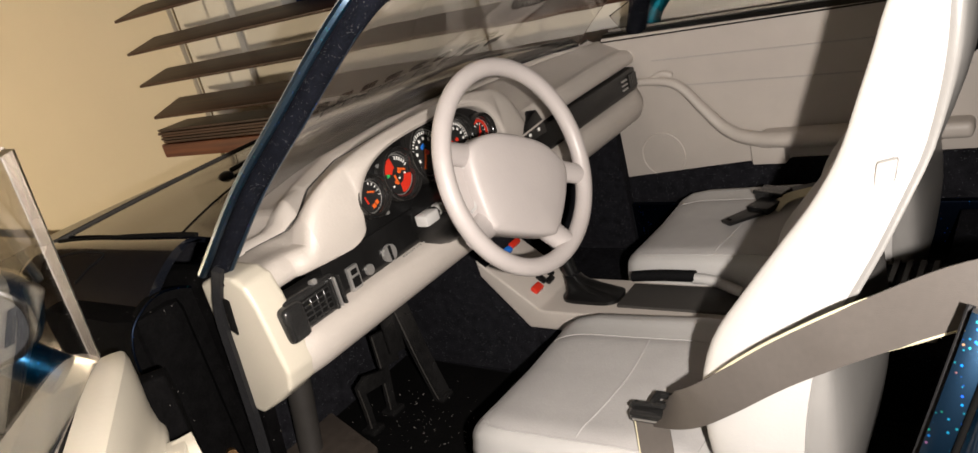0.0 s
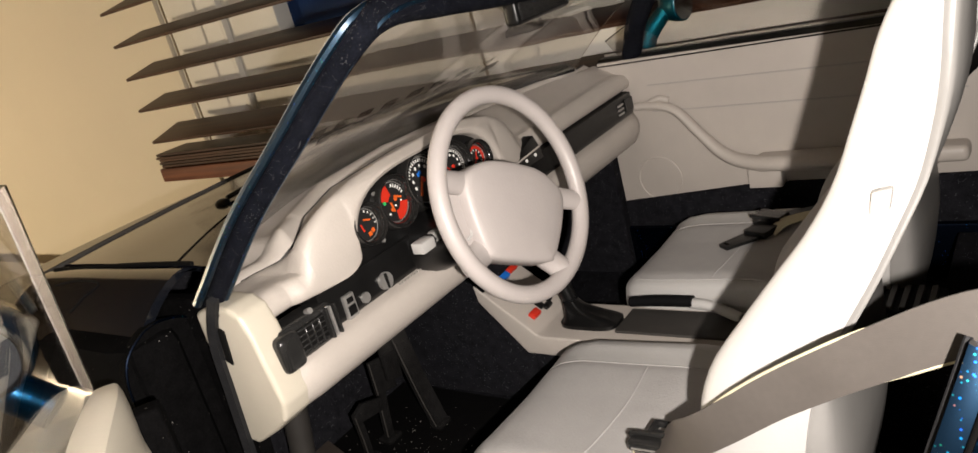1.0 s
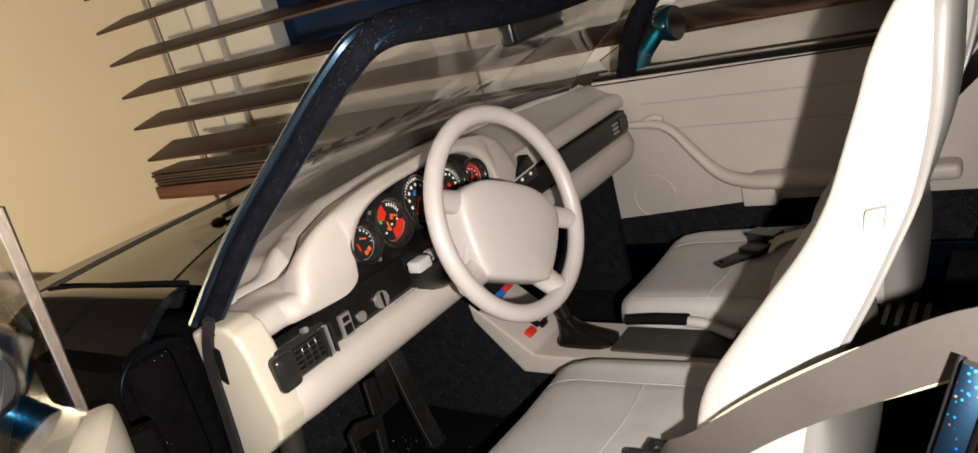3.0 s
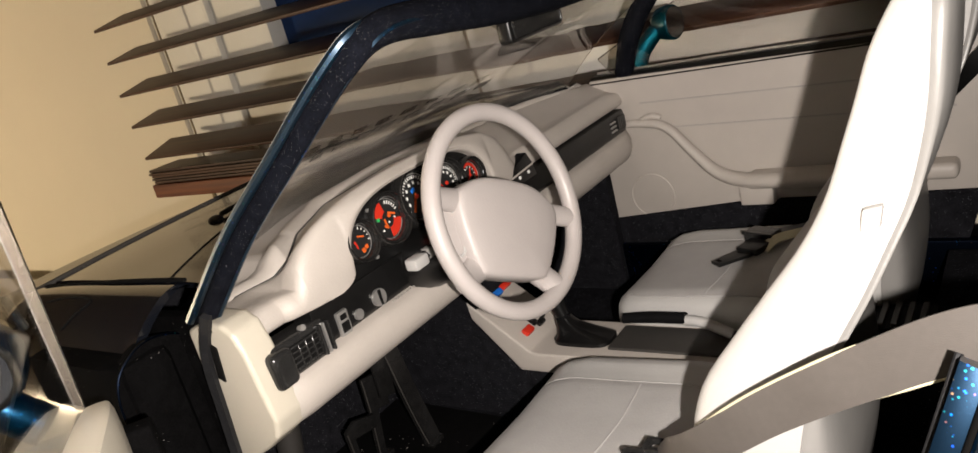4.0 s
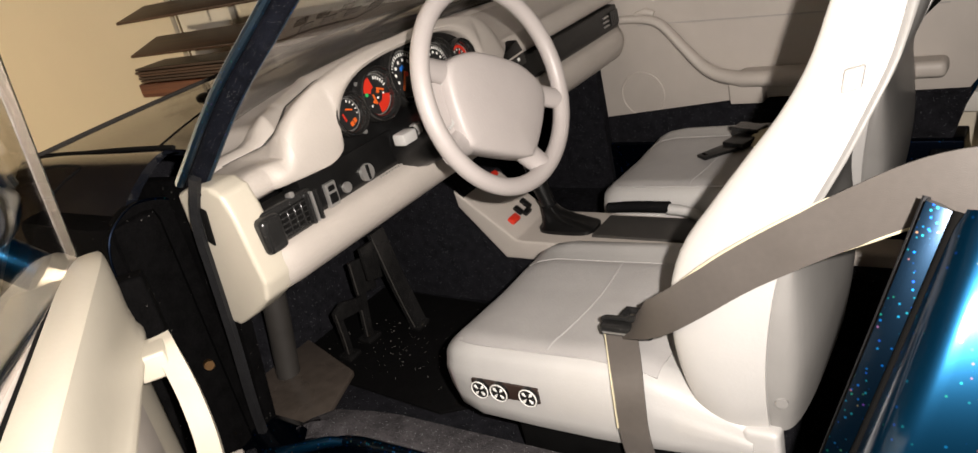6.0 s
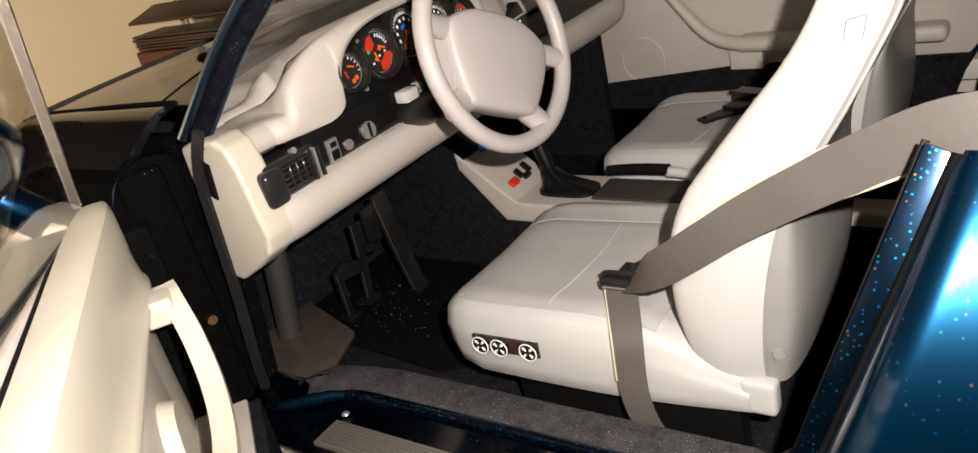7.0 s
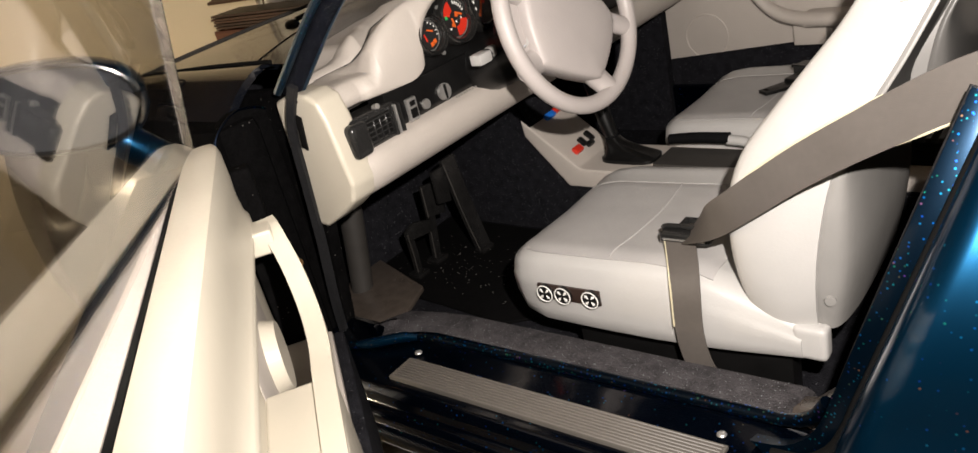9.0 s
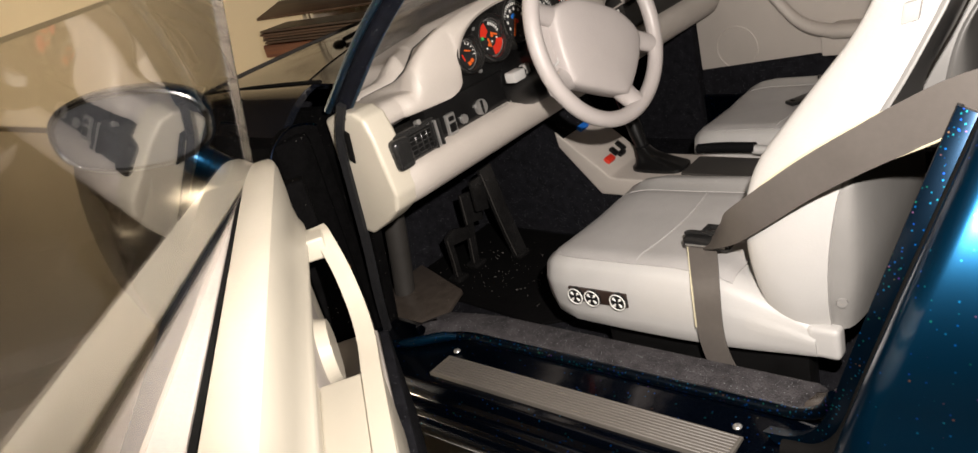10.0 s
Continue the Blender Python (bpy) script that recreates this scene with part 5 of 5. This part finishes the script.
part("mirror_stem", tube([(-0.2, 0, 11.6), (-0.2, 0, 11.8), (-0.15, 0, 11.98)], 0.12, n=6), BLACK, mir)

# ---- driver's door, standing open ----
DO = Vector((-3.55, -11.8, 0))
DU = Vector((0.806, -0.592, 0))
DN = Vector((0.592, 0.806, 0))
door_m = Matrix((DU, DN, (0, 0, 1))).transposed().to_4x4()
door_m.translation = DO
# local: x along the door from its front, y towards the cabin, z up


def dpart(name, bm, mat, parent, label=""):
    return part(name, move(bm, door_m), mat, parent, label)


ddoor = dpart("driver_door", prism([(-0.6, 0.9), (-0.6, 7.4), (0.0, 7.7), (13.2, 7.7), (13.4, 4.0), (12.4, 1.0)], "y", -1.2, -0.16, 0.12), BLUE, car, "blue driver's door standing open")
prof = [(0.0, 1.2), (-0.02, 4.0), (-0.08, 6.5), (-0.1, 7.6), (-0.1, 7.84), (-0.07, 7.93), (0.05, 7.97), (0.25, 7.98), (0.45, 7.97), (0.52, 7.93), (0.56, 7.78), (0.565, 7.3), (0.55, 7.05), (0.55, 6.9),
        (0.58, 6.62), (0.62, 6.55), (0.65, 6.48), (0.65, 6.38), (0.6, 6.3), (0.42, 6.2), (0.33, 6.05), (0.3, 5.7), (0.3, 4.2), (0.32, 3.2), (0.32, 1.2), (0.2, 1.2)]
rings = []
for u in np.linspace(-0.25, 13.2, 30):
    e = max(0.0, (0.9 - u) / 1.15)
    rings.append([(u, a * (1 - 0.25 * e * e), z - (0.12 * e * e if z > 5 else 0)) for a, z in prof])
dpart("door_panel", loft(rings), CREAM, ddoor, "cream moulded inner door panel")
dpart("window_seal", prism([(-0.1, -0.16), (4.0, -0.165), (13.2, -0.21), (13.2, -0.11), (-0.1, -0.11)], "z", 7.4, 7.9), SEALBLACK, ddoor, "black window seal")
# Added pale strip imitates the lit panel reflected at the pane's foot.
dpart("reflection_ledge", prism([(0.2, -0.175), (4.0, -0.5), (13.2, -1.1), (13.2, -0.215), (4.0, -0.17)], "z", 7.5, 7.84, 0.02), TRIM, ddoor, "pale ledge added at the pane's foot for the panel's reflection")
bar = [(0.9, 0.88, 6.42), (1.3, 0.98, 6.32), (1.9, 1.13, 5.85), (2.6, 1.22, 5.34), (3.5, 1.25, 5.06), (4.6, 1.22, 4.98), (8.0, 1.18, 4.96), (12.6, 1.12, 4.95)]
dpart("handle_block", box(0.85, 1.55, 0.5, 0.98, 6.05, 6.5, 0.06, seg=3), CREAM, ddoor, "cream block carrying the pull handle")
dpart("pull_handle", strap(bar, (0, 1, 0), 0.34, 0.2, 60), CREAM, ddoor, "cream sweeping pull handle")
dpart("armrest", box(4.4, 12.6, 0.28, 1.38, 3.4, 5.0, 0.07, seg=3), CREAM, ddoor, "cream armrest shelf")
dpart("grip_recess", prism([(1.3, 6.05), (4.5, 6.05), (4.5, 3.3), (1.3, 3.3)], "y", 0.26, 0.31, 0.02), TRIM, ddoor, "grey recess behind the pull handle")
dpart("handle_cup", disc((2.5, 0.4, 4.55), (0, 1, 0), 0.72, 0.3, 40, r2=0.62), CREAM, ddoor, "round recessed latch cup")
dpart("door_bin", box(0.3, 9.8, 1.3, 1.52, 1.0, 3.45, 0.05, seg=3), CARPET, ddoor, "dark carpeted door bin")
dpart("bin_cap", box(0.25, 9.8, 0.3, 1.3, 1.05, 3.5, 0.06), TRIM, ddoor)
dpart("front_strip", box(-0.32, 0.12, 0.3, 0.88, 2.6, 7.3, 0.08, seg=3), JAMB, ddoor, "black carpeted front edge of the door")
gl = dpart("door_glass", sheet(lambda u, v: (-0.36 + 3.6 * v * (1 - u) + 13.6 * u, -0.1 - 0.95 * u + 1.05 * v, 7.8 + 4.05 * v), 12, 8, 0.11), DOORGLASS, ddoor, "clear door window standing raised")
gl.visible_shadow = False
# Pale strip and bright tube put the edge's caught light into colour.
dpart("glass_edge", strap([(-0.37, -0.155, 7.85), (1.43, 0.365, 9.85), (3.23, 0.895, 11.87)], (0.1, 1, 0), 0.12, 0.03, 12), EDGEGLASS, ddoor, "pale polished front edge of the pane")
dpart("glass_edge", tube([(-0.4, -0.24, 7.85), (1.4, 0.28, 9.85), (3.2, 0.81, 11.87)], 0.014, sides=6), PEARL, ddoor, "painted glint along the polished corner of the pane")
MC = (-1.75, 9.4)


def mirror_ring(u, a, b, tilt=0.15, n=36):
    """Ring of the mirror's rounded outline at u along the door."""
    out = []
    for k in range(n):
        t = 2 * math.pi * k / n
        p, q = a * abs(math.cos(t)) ** 0.8 * math.copysign(1, math.cos(t)), b * abs(math.sin(t)) ** 0.8 * math.copysign(1, math.sin(t))
        out.append((u + 0.18 * q, MC[0] + p * math.cos(tilt) + q * math.sin(tilt), MC[1] - p * math.sin(tilt) + q * math.cos(tilt)))
    return out


dm = dpart("door_mirror", loft([mirror_ring(u, a, a * 0.55) for u, a in ((-1.2, 0.3), (-1.05, 0.8), (-0.6, 1.2), (0.1, 1.42), (0.7, 1.46), (0.78, 1.42))]), BLUE, car, "blue driver's door mirror")
dpart("mirror_rim", tube(mirror_ring(0.79, 1.36, 0.74), 0.06, sides=8, closed=True), FOIL, dm, "bright rim round the mirror glass")
dpart("mirror_glass", loft([mirror_ring(u, 1.3, 0.69) for u in (0.77, 0.83)]), HAZE, dm, "silver mirror glass")
dpart("mirror_foot", tube([(0.0, -0.6, 7.9), (-0.1, -1.0, 8.3), (-0.1, -1.4, 8.8)], 0.35, n=8), BLUE, dm)

# ---- rear quarter: shut face and bulging wing ----
def shut_edge(z):
    """Outer edge of the door shut line at a height."""
    return Vector((6.72 + 0.35 * (z - 2.36), -9.2 + 0.062 * max(0.0, z - 3.0) ** 2, z))


def quarter(u, v):
    """u along the car, v up the side; the shut line is its front edge."""
    z = 0.4 + 7.15 * v
    e = (shut_edge(z) if z > 2.2 else shut_edge(2.2) + V(-0.25 * (2.2 - z), 0, z - 2.2)) + V(0.42, -0.25, 0)
    x = e.x + (20 - e.x) * u
    w = min(1.0, max(0.0, u - 0.2) * 1.4)
    lean = 0.25 * max(0.0, 3.8 - z)
    roll_out = lean * min(1.0, 30 * u) + 0.85 * (1 - math.exp(-300 * u)) * (1 - (max(0.0, z - 3.0) / 4.7) ** 2)
    bulge = 1.5 * w * w * (3 - 2 * w)
    taper = 0.2 * (x - e.x) * math.exp(-0.05 * (x - e.x))
    return (x, e.y - roll_out + taper - bulge * (1 - 0.02 * (z - 4.0) ** 2), z + 0.15 * bulge * v)


part("rear_wing", sheet(lambda u, v: quarter(u ** 1.8, v), 44, 36, -0.2), BLUE, car, "bright blue flake rear wing")
edge = [shut_edge(z) for z in np.linspace(7.5, 2.6, 12)] + [V(6.55, -9.2, 2.15), V(6.15, -9.2, 1.85), V(5.6, -9.2, 1.78)]
face = []
for k, p in enumerate(spline([tuple(p) for p in edge], 40)):
    p = Vector(p)
    t = min(1.0, k / 39 * 1.25)
    p += V(0.17, -0.1, 0)
    inn = p + V(-0.3 + 0.1 * t, 0.36 - 0.06 * t, 0.1 * t)
    bow = (p + inn) / 2 + V(-0.14, -0.1, 0.1)
    face.append([p + V(0.05, 0.02, 0), p, bow, inn, inn + V(0.15, 0.05, -0.1), (p + inn) / 2 + V(0.15, 0.15, -0.15)])
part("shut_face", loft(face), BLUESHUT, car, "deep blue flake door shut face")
part("shut_seal", tube([tuple(Vector(f[3]) + V(-0.02, 0.05, 0)) for f in face[:29:3]], 0.05, n=40, sides=8), RUBBER, car, "thin grey seal on the shut face")
part("shut_gap", tube([tuple(Vector(f[1]) + V(0.15, -0.02, -0.02)) for f in face[::3]], 0.17, n=40, sides=10), SEALBLACK, car, "black gap between shut face and rear wing")
part("wing_lip", tube([quarter(0.0, v) for v in np.linspace(0.24, 1.0, 24)], 0.022, sides=8), GROOVE, car, "dull brown lip of the rear wing")
part("quarter_trim", prism([(7.3, 0.12), (7.5, 2.2), (8.1, 4.4), (8.9, 7.0), (15.0, 7.2), (15.0, 0.12)], "y", -8.3, -8.1, 0.05), CARPET, car, "black carpeted inner quarter")
part("quarter_trim", prism([(7.6, 0.12), (8.6, 7.6), (15.0, 7.6), (15.0, 0.12)], "y", 8.95, 9.3, 0.05), CARPET, car)
part("quarter_ledge", box(9.6, 15.0, -8.0, -7.0, 7.1, 7.4, 0.1), BLACK, car, "black ledge behind the door")
part("rear_deck", prism([(14.2, 7.4), (14.8, 7.95), (20, 7.4), (24, 5.5), (24, 5.0), (14.2, 6.9)], "y", -8.6, 8.6, 0.1), BLUE, car, "blue engine cover")
part("console_end", box(4.9, 6.9, 0.0, 1.75, 1.3, 2.5, 0.1, seg=3), TRIM, car, "grey-beige rear end of the console")
grille = part("rear_grille", box(5.2, 7.0, 0.75, 2.0, 2.45, 3.1, 0.05), MATTE, car, "black ribbed block behind the console")
for k in range(6):
    part("rib", box(5.28 + 0.28 * k, 5.42 + 0.28 * k, 0.8, 1.95, 3.09, 3.2, 0.02, seg=1), GROOVE, grille)
part("rear_tray", box(6.6, 8.8, 1.85, 7.9, 0.5, 1.9, 0.1), CARPET, car, "black ribbed tray behind the seats")
